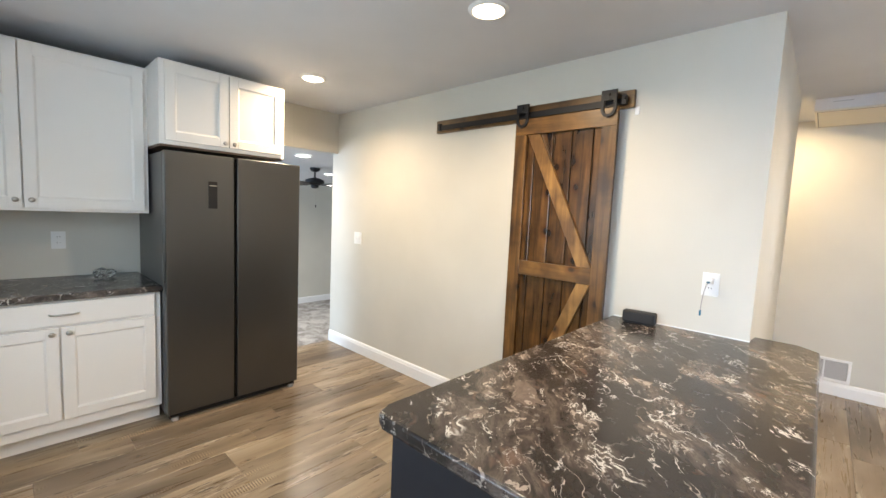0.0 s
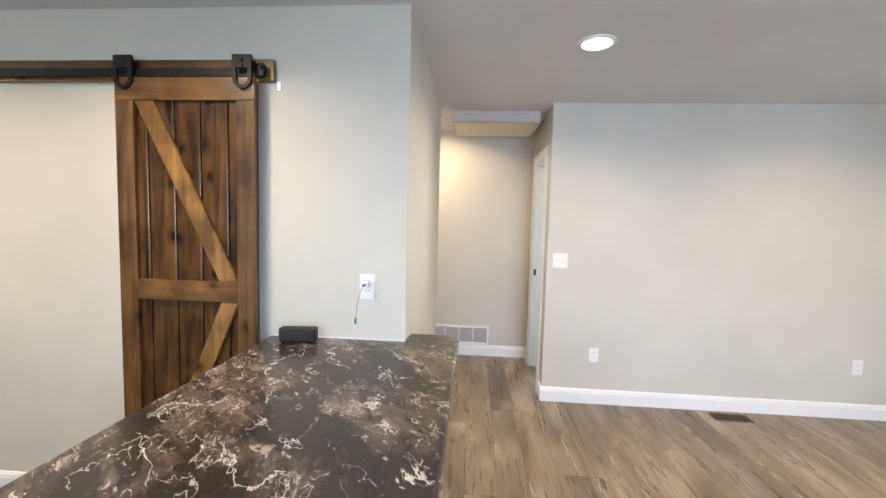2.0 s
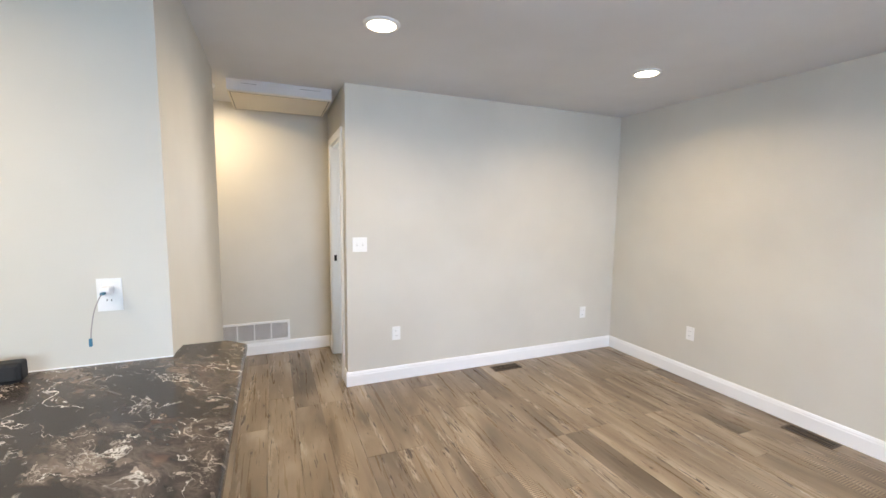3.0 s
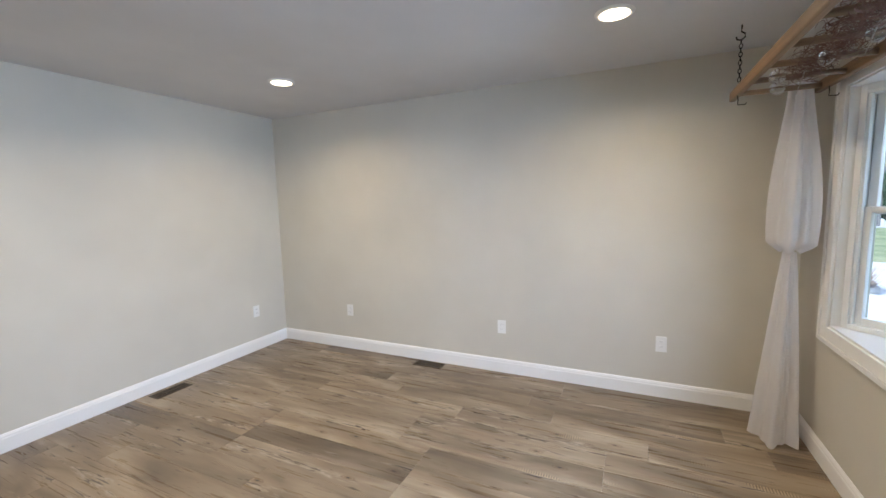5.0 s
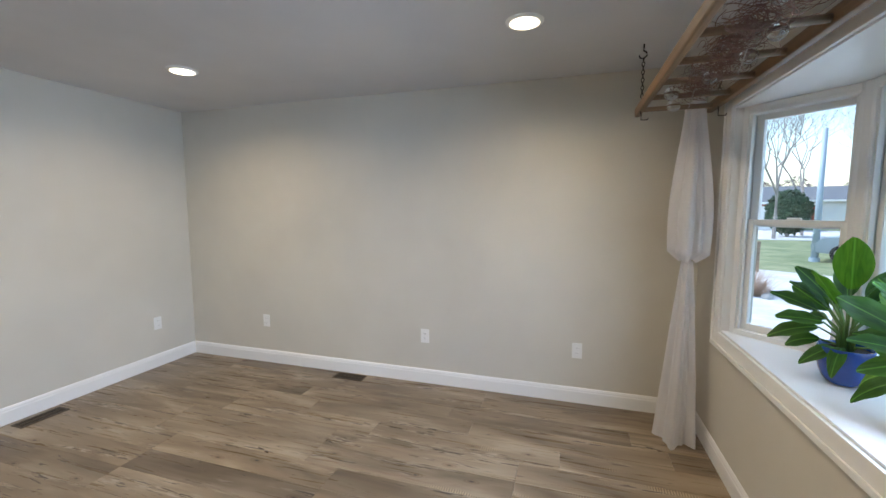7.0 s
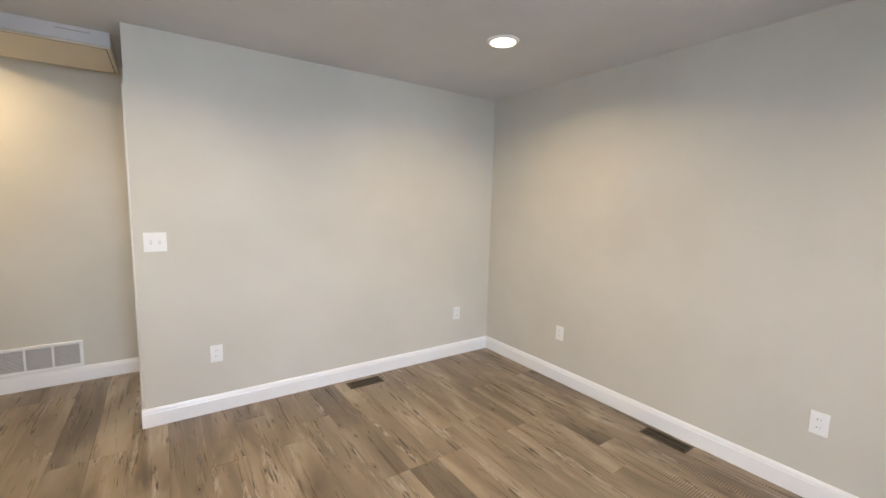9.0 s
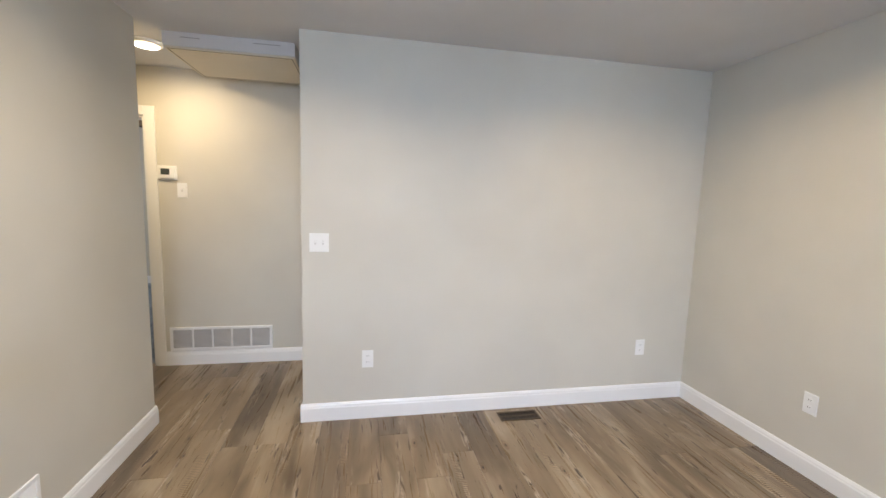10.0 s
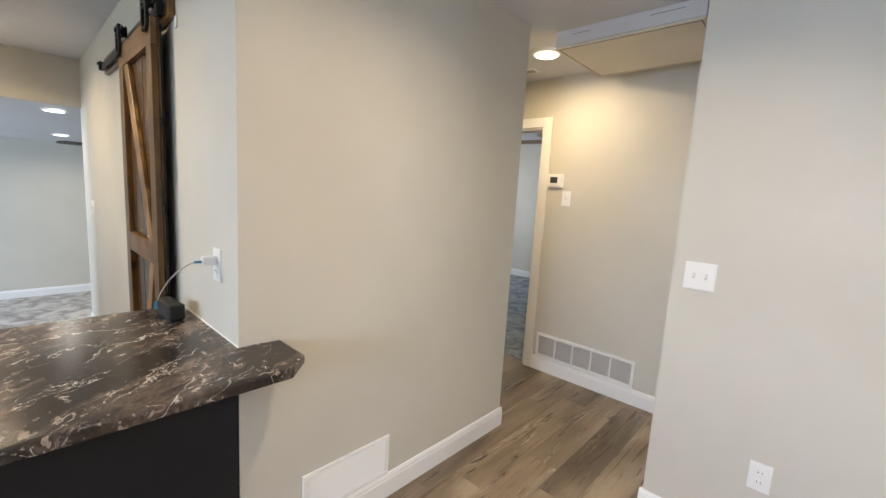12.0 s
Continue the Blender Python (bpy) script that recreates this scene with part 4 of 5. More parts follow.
top = [(-0.70, 2.528), (-0.70, 0.835)] + [(-0.70 + R - R * math.cos(a), 0.785 + R - R * math.sin(a)) for a in [radians(v) for v in (15, 35, 55, 75, 90)]]
top += [(0.165, 0.785), (0.19, 0.795), (0.205, 0.82), (0.205, 2.60), (0.13, 2.675), (SIDE_X + 0.001, 2.675), (SIDE_X + 0.001, 2.528)]
bm = prism(bmesh.new(), top, 0.874, 0.914, 0.012, 4)
pt = thing("peninsula_countertop", "dark brown marble-look laminate peninsula top with clipped corner", "countertop")
part("slab", bm, M_MARBLE, pt)
rim = bmesh.new()
box(rim, -0.69, SIDE_X + 0.0, 2.5265, 2.5295, 0.9142, 0.918)
part("caulk_line", rim, M_TRIM, pt, "thin white caulk line at the wall")

# speaker and its charger
sp = thing("speaker", "small black rounded portable speaker on the peninsula top by the wall", "speaker", place=(-0.525, 2.445, 0.9142))
part("housing", bx(-0.083, 0.083, -0.028, 0.028, 0.004, 0.068, 0.012, 4), M_BLACKPL, sp, smooth=False)
part("grille_face", bx(-0.068, 0.068, -0.0292, -0.0278, 0.014, 0.058, 0.001), mat("woven_black_grille", (0.02, 0.02, 0.022), 0.85)[0], sp, "woven black grille")
part("rubber_base", bx(-0.070, 0.070, -0.022, 0.022, 0.0, 0.005, 0.001), M_BLACKPL, sp)
sp.rotation_euler = (0, 0, radians(5))
ch = thing("charger", "white plug charger in the outlet with a thin grey cable", "charger", place=(-0.228, BARN_Y - 0.011, 1.190))
part("plug_body", bx(-0.015, 0.015, -0.042, 0.0, -0.018, 0.012, 0.004, 2), M_PLASTIC, ch)
part("cable_tip", bx(-0.006, 0.006, -0.066, -0.0425, -0.010, -0.002, 0.002, 2), M_BLUEPL, ch, "blue connector end")
pts = [(0, -0.060, -0.006), (0, -0.085, -0.012), (-0.002, -0.130, -0.045), (-0.002, -0.160, -0.09), (0.0, -0.178, -0.128)]
part("cable_plug", bx(-0.004, 0.004, -0.186, -0.176, -0.152, -0.126, 0.0015), M_BLUEPL, ch, "blue loose connector")
fine = []
for i in range(len(pts) - 1):
    a, b = Vector(pts[i]), Vector(pts[i + 1])
    fine += [a.lerp(b, k / 4) for k in range(4)]
fine.append(Vector(pts[-1]))
for _ in range(3):
    fine = [fine[0]] + [(fine[i - 1] + fine[i] * 2 + fine[i + 1]) / 4 for i in range(1, len(fine) - 1)] + [fine[-1]]
part("cable", tube(bmesh.new(), fine, 0.0018, 6), M_GRILLE, ch, "thin grey cable", smooth=True)

# ---- barn door ----
bd = thing("barn_door", "stained knotty wood sliding barn door with K bracing, hung on a black rail", "door", place=(0, 0, 0))
DX0, DX1, DY, DT = -1.402, -0.733, 2.456, 2.102
planks = [DX0 + 0.004, -1.262, -1.130, -1.004, -0.872, DX1 - 0.004]
for a, b in zip(planks, planks[1:]):
    part("board", bx(a + 0.003, b - 0.003, DY + 0.022, DY + 0.036, 0.02, DT - 0.01, 0.006, 2), M_PLANKDARK, bd)
part("back_sheet", bx(DX0 + 0.006, DX1 - 0.006, DY + 0.0365, DY + 0.041, 0.02, DT - 0.02), M_DARK, bd, "dark backing behind the boards")
ST = 0.088
part("stile", bx(DX0, DX0 + ST, DY, DY + 0.0215, 0.012, 2.000, 0.0025, 2), M_DOORWOOD, bd)
part("stile", bx(DX1 - ST, DX1, DY, DY + 0.0215, 0.012, 2.000, 0.0025, 2), M_DOORWOOD, bd)
part("top_rail", bx(DX0, DX1, DY, DY + 0.0215, 2.001, DT, 0.0025, 2), M_DOORWOODX, bd)
part("middle_rail", bx(DX0 + ST, DX1 - ST, DY, DY + 0.0215, 1.080, 1.175, 0.0025, 2), M_DOORWOODX, bd)
part("bottom_rail", bx(DX0 + ST, DX1 - ST, DY, DY + 0.0215, 0.012, 0.16, 0.0025, 2), M_DOORWOODX, bd)


def brace(ax, az, bx_, bz, w, zlo, zhi):
    """A slanting board cut level at zlo and zhi."""
    bm = bmesh.new()
    d = Vector((bx_ - ax, 0, bz - az)).normalized()
    hw = w / 2 / abs(d.z)
    q = [(ax - hw, az), (ax + hw, az), (bx_ + hw, bz), (bx_ - hw, bz)]
    xs = (DX0 + ST + 0.001, DX1 - ST - 0.001)
    q = [(min(max(x, xs[0]), xs[1]), z) for x, z in q]
    fr_ = [bm.verts.new((x, DY + 0.003, z)) for x, z in q]
    bk = [bm.verts.new((x, DY + 0.0213, z)) for x, z in q]
    bm.faces.new(fr_)
    bm.faces.new(bk[::-1])
    for k in range(4):
        bm.faces.new((fr_[k], bk[k], bk[(k + 1) % 4], fr_[(k + 1) % 4]))
    bmesh.ops.bevel(bm, geom=list(bm.edges), offset=0.002, segments=1, affect="EDGES")
    part("brace", bm, M_BRACE, bd, "lighter amber diagonal brace")


brace(DX0 + ST + 0.050, 1.999, DX1 - ST - 0.045, 1.177, 0.082, 0, 0)
brace(DX1 - ST - 0.040, 1.078, DX0 + ST + 0.075, 0.162, 0.078, 0, 0)

rail = thing("barn_door_rail", "black flat sliding rail on a stained wood header board", "door rail")
part("header_board", bx(-2.19, -0.668, 2.505, 2.5295, 2.098, 2.196, 0.002), M_DOORWOODX, rail, "stained wood header board")
part("track", bx(-2.16, -0.70, 2.484, 2.490, 2.114, 2.152, 0.001), M_BLACK, rail, "flat black steel track")
for x in (-2.05, -1.72, -1.20, -0.78):
    part("spacer", cyl(bmesh.new(), (x, 2.489, 2.128), (x, 2.506, 2.128), 0.009, n=12), M_BLACK, rail, "round spacer and bolt")
for x in (-2.135, -0.712):
    part("end_stop", bx(x - 0.014, x + 0.014, 2.470, 2.497, 2.112, 2.165, 0.003), M_BLACK, rail, "black end stop")
    part("end_stop_bolt", cyl(bmesh.new(), (x, 2.462, 2.15), (x, 2.476, 2.15), 0.008, n=8), M_BLACK, rail)
tag = thing("anchor_patch", "small white wall anchor patch under the rail's end", "wall anchor", place=(-0.655, 2.529, 2.075))
part("patch", bx(-0.012, 0.012, -0.005, 0.0, -0.016, 0.03, 0.002), M_TRIM, tag)


def hanger(x):
    ob = thing("door_hanger", "black horseshoe-shaped strap hanger with a wheel on the rail", "door hanger", "barn door hangers", (x, 0, 0))
    bm = bmesh.new()
    ro, ri, zc = 0.044, 0.027, 2.092
    outer = [(-ro, 2.196), (-ro, zc)] + [(ro * math.cos(a), zc + ro * math.sin(a)) for a in [math.pi + k * math.pi / 10 for k in range(1, 10)]] + [(ro, zc), (ro, 2.196)]
    inner = [(-ri, 2.14), (-ri, zc)] + [(ri * math.cos(a), zc + ri * math.sin(a)) for a in [math.pi + k * math.pi / 10 for k in range(1, 10)]] + [(ri, zc), (ri, 2.14)]
    for y0, y1 in ((2.444, 2.4555),):
        F = {}
        for key, y in (("f", y0), ("b", y1)):
            F[key + "o"] = [bm.verts.new((a, y, z)) for a, z in outer]
            F[key + "i"] = [bm.verts.new((a, y, z)) for a, z in inner]
        n = len(outer)
        for key in "fb":
            for k in range(n - 1):
                bm.faces.new((F[key + "o"][k], F[key + "o"][k + 1], F[key + "i"][k + 1], F[key + "i"][k]))
            bm.faces.new((F[key + "o"][-1], F[key + "o"][0], F[key + "i"][0], F[key + "i"][-1]))
        for r in "oi":
            for k in range(n):
                bm.faces.new((F["f" + r][k], F["f" + r][(k + 1) % n], F["b" + r][(k + 1) % n], F["b" + r][k]))
    part("strap", bm, M_BLACK, ob, "flat black horseshoe strap")
    w = lathe(bmesh.new(), [(0.001, -0.009), (0.030, -0.009), (0.030, -0.006), (0.024, -0.003), (0.024, 0.003), (0.030, 0.006), (0.030, 0.009), (0.001, 0.009)], 24)
    w.transform(Matrix.Translation((0, 2.475, 2.173)) @ Matrix.Rotation(radians(90), 4, "X"))
    part("wheel", w, M_BLACK, ob, "grooved black wheel", smooth=False)
    part("axle_bolt", cyl(bmesh.new(), (0, 2.436, 2.173), (0, 2.484, 2.173), 0.009, n=6), M_BLACK, ob)
    part("yoke", bx(-0.026, 0.026, 2.4562, 2.466, 2.103, 2.115, 0.002), M_BLACK, ob)
    for z in (2.150, 2.053):
        part("bolt", cyl(bmesh.new(), (0, 2.439, z), (0, 2.4445, z), 0.007, n=6), M_BLACK, ob)
    return ob


hanger(-1.350)
hanger(-0.786)

# ---- ceiling fan past the opening ----


def fan(x, y, z, blade_mat, body_mat, label, turn=20, blades=4):
    ob = thing("ceiling_fan", label, "ceiling fan", place=(x, y, z))
    part("canopy", lathe(bmesh.new(), [(0.07, 0), (0.07, -0.02), (0.05, -0.045), (0.02, -0.055)], 20), body_mat, ob, smooth=True)
    part("rod", cyl(bmesh.new(), (0, 0, -0.05), (0, 0, -0.14), 0.012), body_mat, ob)
    part("motor", lathe(bmesh.new(), [(0.02, -0.13), (0.08, -0.145), (0.125, -0.165), (0.125, -0.20), (0.09, -0.225), (0.05, -0.235), (0.05, -0.26), (0.03, -0.275), (0.001, -0.278)], 24), body_mat, ob, smooth=False)
    for k in range(blades):
        a = radians(turn + 360 * k / blades)
        bm = bmesh.new()
        prism(bm, [(0.13, -0.035), (0.20, -0.06), (0.56, -0.07), (0.60, -0.05), (0.61, 0), (0.60, 0.05), (0.56, 0.07), (0.20, 0.06), (0.13, 0.035)], -0.004, 0.004)
        bm.transform(Matrix.Translation((0, 0, -0.22)) @ Matrix.Rotation(a, 4, "Z") @ Matrix.Rotation(radians(10), 4, "X"))
        part("blade", bm, blade_mat, ob)
    bm = cyl(bmesh.new(), (0.03, 0, -0.27), (0.03, 0, -0.50), 0.0015, n=5)
    ch_ = part("pull_chain", bm, M_CHROME, ob)
    part("chain_bob", cyl(bmesh.new(), (0.03, 0, -0.50), (0.03, 0, -0.535), 0.008, 0.005, 8), M_BLACK, ch_)
    return ob


fan(-4.95, 3.0, 1.992, mat("dark_walnut_blade", (0.03, 0.022, 0.018), 0.5)[0], M_BLACK, "black ceiling fan with dark blades and a pull chain")
fan(-1.28, 6.95, CEIL, mat("light_oak_blade", (0.42, 0.29, 0.17), 0.5)[0], M_BLACK, "ceiling fan with light wood blades in the bedroom", 4)

# ---- bay window ----
b0, b1 = BAY0, BAY1
din = 0.39
plan_in = [(b1, SOUTH - 0.09), (b1 - din, BAY_Y), (b0 + din, BAY_Y), (b0, SOUTH - 0.09)]
seat = [(b1 - 0.001, SOUTH + 0.001), (b1 - 0.001, SOUTH - 0.10), (b1 - din, BAY_Y - 0.02), (b0 + din, BAY_Y - 0.02), (b0 + 0.001, SOUTH - 0.10), (b0 + 0.001, SOUTH + 0.001)]
bay = thing("bay_window", "white bay window with double-hung sashes and a deep white seat board", "window")
bay["kind"] = "structure"
outer = [(b1 + 0.1, SOUTH - 0.151), (b1 + 0.1, SOUTH - 0.2), (b1 - din + 0.08, BAY_Y - 0.14), (b0 + din - 0.08, BAY_Y - 0.14), (b0 - 0.1, SOUTH - 0.2), (b0 - 0.1, SOUTH - 0.151)]
part("seat_board", prism(bmesh.new(), seat, BAYZ0 + 0.0005, BAYZ0 + 0.0105), M_TRIM, bay, "glossy white seat board")
part("bay_base", prism(bmesh.new(), outer[::-1], BAYZ0 - 0.25, BAYZ0), M_SHELL, bay, "outer skirt of the bay")
part("bay_head", prism(bmesh.new(), seat, BAYZ1 - 0.008, BAYZ1 - 0.0005), M_TRIM, bay, "white head board")
part("bay_roof", prism(bmesh.new(), outer[::-1], BAYZ1 + 0.0005, BAYZ1 + 0.3), M_ROOF, bay, "outer roof of the bay")


def sash_window(p, q, z0, z1, hung=True, name="window_unit", label="white double-hung window unit"):
    """A window unit between plan points p and q; the inside lies to the right of the way from p to q."""
    p, q = Vector((*p, 0)), Vector((*q, 0))
    L = (q - p).length
    ang = math.atan2(q.y - p.y, q.x - p.x)
    m = Matrix.Translation((p.x, p.y, 0)) @ Matrix.Rotation(ang, 4, "Z")

    def add(nm, parent, material, a, b, c, d, e, f, bev=0.002, lab=""):
        bm = bx(a, b, c, d, e, f, bev)
        bm.transform(m)
        return part(nm, bm, material, parent, lab)
    u = part(name, cyl(bmesh.new(), m @ Vector((L / 2, 0.09, z0)), m @ Vector((L / 2, 0.09, z0 + 0.01)), 0.004, n=6), M_TRIM, bay, label)
    F, HF = 0.028, 0.045
    add("head_frame", u, M_TRIM, F, L - F, -0.03, 0.09, z1 - HF, z1 - F - 0.0005)
    for a, b, e, f in ((0, F, z0, z1), (L - F, L, z0, z1), (F, L - F, z0, z0 + F), (F, L - F, z1 - F, z1)):
        add("window_frame", u, M_TRIM, a, b, -0.03, 0.09, e, f)
    for a, b, e, f in ((F, F + 0.014, z0 + F, z1 - F), (L - F - 0.014, L - F, z0 + F, z1 - F)):
        add("inner_stop", u, M_TRIM, a, b, -0.022, 0.0, e, f)
    zm = (z0 + z1) / 2
    S = 0.038
    sets = [(z0 + F, zm + 0.02, 0.002), (zm - 0.02, z1 - HF, 0.036)] if hung else [(z0 + F, z1 - F, 0.01)]
    for s0, s1, yy in sets:
        i0, i1 = F + 0.004, L - F - 0.004
        for a, b, e, f in ((i0, i0 + S, s0, s1), (i1 - S, i1, s0, s1), (i0 + S, i1 - S, s0, s0 + S), (i0 + S, i1 - S, s1 - S * 0.8, s1)):
            add("sash", u, M_TRIM, a, b, yy, yy + 0.032, e, f)
        g = add("pane", u, M_GLASS, i0 + S - 0.004, i1 - S + 0.004, yy + 0.014, yy + 0.018, s0 + S - 0.004, s1 - S * 0.8 + 0.004, 0)
        g.visible_shadow = False
    if hung:
        lk = part("sash_lock", bx(0, 0.001, 0, 0.001, 0, 0.001), M_TRIM, u)
        bm = bx(L / 2 - 0.03, L / 2 + 0.03, -0.004, 0.014, zm + 0.020, zm + 0.032, 0.003)
        bm.transform(m)
        old = lk.data
        lk.data = mesh_of("sash_lock", bm, M_TRIM)
        bpy.data.meshes.remove(old)
    return u


ZA, ZB = BAYZ0 + 0.011, BAYZ1 - 0.009
east_a, east_b = Vector((b1 - 0.01, SOUTH - 0.055)), Vector((b1 - din, BAY_Y))
sash_window(tuple(east_a), tuple(east_b), ZA, ZB)
west_a, west_b = Vector((b0 + din, BAY_Y)), Vector((b0 + 0.01, SOUTH - 0.055))
sash_window(tuple(west_a), tuple(west_b), ZA, ZB)
sash_window((b1 - din - 0.05, BAY_Y), (b0 + din + 0.05, BAY_Y), ZA, ZB, False, label="wide white fixed window unit")
for x, y in (east_b, west_a):
    part("mullion_post", prism(bmesh.new(), [(x + 0.052, y + 0.025), (x + 0.052, y - 0.07), (x - 0.052, y - 0.07), (x - 0.052, y + 0.025), (x - 0.02, y + 0.04), (x + 0.02, y + 0.04)][::-1], ZA, ZB), M_TRIM, bay, "white angled mullion post")
for x0, x1 in ((b1 - 0.012, b1 - 0.0005), (b0 + 0.0005, b0 + 0.012)):
    part("side_jamb", bx(x0, x1, SOUTH - 0.1, SOUTH + 0.001, ZA, ZB), M_TRIM, bay)


def frame_board(a, b, c, d, along):
    """Moulded casing board: a flat with a raised back band."""
    bm = bx(a, b, SOUTH + 0.0002, SOUTH + 0.016, c, d, 0.003, 2)
    return part("casing_board", bm, M_TRIM, bay, "moulded white casing board")


CW = 0.085
frame_board(b1, b1 + CW, BAYZ0 - CW, BAYZ1 + CW, "z")
frame_board(b0 - CW, b0, BAYZ0 - CW, BAYZ1 + CW, "z")
frame_board(b0, b1, BAYZ0 - CW, BAYZ0, "x")
frame_board(b0, b1, BAYZ1, BAYZ1 + CW, "x")
for a, b, c, d in ((b1 + CW - 0.02, b1 + CW + 0.004, BAYZ0 - CW - 0.004, BAYZ1 + CW + 0.004), (b0 - CW - 0.004, b0 - CW + 0.02, BAYZ0 - CW - 0.004, BAYZ1 + CW + 0.004),
                   (b0 - CW + 0.02, b1 + CW - 0.02, BAYZ0 - CW - 0.004, BAYZ0 - CW + 0.02), (b0 - CW + 0.02, b1 + CW - 0.02, BAYZ1 + CW - 0.02, BAYZ1 + CW + 0.004)):
    part("back_band", bx(a, b, SOUTH + 0.0162, SOUTH + 0.026, c, d, 0.003, 2), M_TRIM, bay)
# plain windows that light the kitchen, family room and bedroom
for nm, args in (("window_kitchen", (-1.9, -0.7, SOUTH - 0.10, SOUTH - 0.05, 1.0, 2.0)), ("window_family", (-6.6, -4.6, -2.29, -2.24, 0.3, 1.8))):
    x0, x1, y0, y1, z0, z1 = args
    bm = bmesh.new()
    for a, b, c, d in ((x0, x0 + 0.05, z0, z1), (x1 - 0.05, x1, z0, z1), (x0 + 0.05, x1 - 0.05, z0, z0 + 0.05), (x0 + 0.05, x1 - 0.05, z1 - 0.05, z1), ((x0 + x1) / 2 - 0.025, (x0 + x1) / 2 + 0.025, z0 + 0.05, z1 - 0.05)):
        box(bm, a, b, y0, y1, c, d)
    part(nm, bm, M_TRIM, None, "plain white window frame", "structure")


# ---- plants on the seat board ----
def leaf_mesh(length, width, droop, curl, name="leaf"):
    bm = bmesh.new()
    n, rows = 14, []
    for i in range(n + 1):
        s = i / n
        w = width * 0.5 * (math.sin(math.pi * min(1, s * 0.96 + 0.02) ** 0.92) ** 0.72)
        x = length * s * (1 - 0.14 * droop * s)
        z = length * (0.10 * s - droop * s * s * 0.75)
        row = []
        for k in (-1, -0.66, -0.33, 0, 0.33, 0.66, 1):
            ripple = 0.0045 * math.sin(5 * s * math.pi + k * 2.2) * abs(k) + 0.002 * math.sin(17 * s + k * 5) * abs(k)
            row.append(bm.verts.new((x, w * k, z + abs(k) ** 1.4 * w * curl + ripple)))
        rows.append(row)
    for a, b in zip(rows, rows[1:]):
        for j in range(6):
            bm.faces.new((a[j], a[j + 1], b[j + 1], b[j]))
    me = mesh_of(name, bm, M_LEAF)
    for p_ in me.polygons:
        p_.use_smooth = True
    return me


LEAVES = [leaf_mesh(0.205, 0.108, 0.06, 0.16), leaf_mesh(0.205, 0.090, 0.48, 0.16), leaf_mesh(0.175, 0.078, 1.05, 0.14), leaf_mesh(0.205, 0.092, 0.18, 0.20)]


def potted_plant(x, y, z, pot_mat, r, h, spec, seed, label):
    rnd = random.Random(seed)
    ob = thing("potted_plant", label, "plant", "potted plants", (x, y, z))
    prof = [(0.001, 0.0), (r * 0.50, 0.0), (r * 0.58, 0.004), (r * 0.78, h * 0.17), (r * 0.91, h * 0.38), (r * 0.98, h * 0.62), (r * 1.0, h * 0.84), (r * 1.0, h * 0.985), (r * 0.985, h), (r * 0.95, h), (r * 0.94, h * 0.86)]
    part("pot", lathe(bmesh.new(), prof, 36), pot_mat, ob, "glazed round pot", smooth=True)
    bm = bmesh.new()
    bmesh.ops.create_circle(bm, cap_ends=True, segments=24, radius=r * 0.945, matrix=Matrix.Translation((0, 0, h * 0.89)))
    part("soil", bm, M_SOIL, ob)
    for az, lift, stem, kind, size in spec:
        a = radians(az)
        out = stem * math.cos(radians(lift))
        tip = Vector((math.cos(a) * out, math.sin(a) * out, h * 0.88 + stem * math.sin(radians(lift)) + (0.02 if kind == 2 else 0.075)))
        st = part("stalk", tube(bmesh.new(), [(math.cos(a) * 0.015, math.sin(a) * 0.015, h * 0.85), (tip.x * 0.35, tip.y * 0.35, h * 0.88 + (tip.z - h * 0.88) * 0.6), tuple(tip)], [0.006, 0.005, 0.0035], 6), M_STEM, ob, smooth=True)
        lf = new("leaf", LEAVES[kind])
        lf.parent = st
        lf.matrix_basis = Matrix.Translation(tip) @ Matrix.Rotation(a, 4, "Z") @ Matrix.Rotation(radians(-max(-10, lift - 18)), 4, "Y") @ Matrix.Rotation(radians(rnd.uniform(-14, 14) - 46 * math.sin(radians(153 - az))), 4, "X") @ Matrix.Scale(size * (0.88 if kind != 0 else 0.95), 4)
    return ob


# azimuth, lift, stalk length, leaf shape, size
SPEC1 = [(150, 84, 0.18, 0, 1.15), (120, 60, 0.14, 0, 1.0), (95, 55, 0.12, 3, 1.0), (70, 40, 0.12, 3, 0.95), (100, 25, 0.10, 3, 1.0), (80, 8, 0.09, 1, 1.0), (40, 50, 0.10, 3, 0.9),
         (190, 45, 0.10, 3, 0.9), (225, 50, 0.12, 3, 1.0), (250, 30, 0.10, 1, 0.9), (270, 60, 0.12, 0, 0.9), (310, 40, 0.11, 3, 0.9), (350, 45, 0.11, 3, 0.95), (110, -5, 0.05, 2, 0.8),
         (20, 20, 0.09, 1, 0.8), (330, 10, 0.08, 2, 0.8), (210, 15, 0.08, 1, 0.85), (60, 65, 0.15, 3, 0.9), (200, 70, 0.16, 3, 1.0), (285, 65, 0.15, 3, 0.9), (140, 0, 0.05, 2, 0.8), (65, 10, 0.08, 2, 0.9), (230, 10, 0.08, 2, 0.9),
         (15, 60, 0.13, 3, 0.85), (340, 65, 0.15, 0, 0.85)]
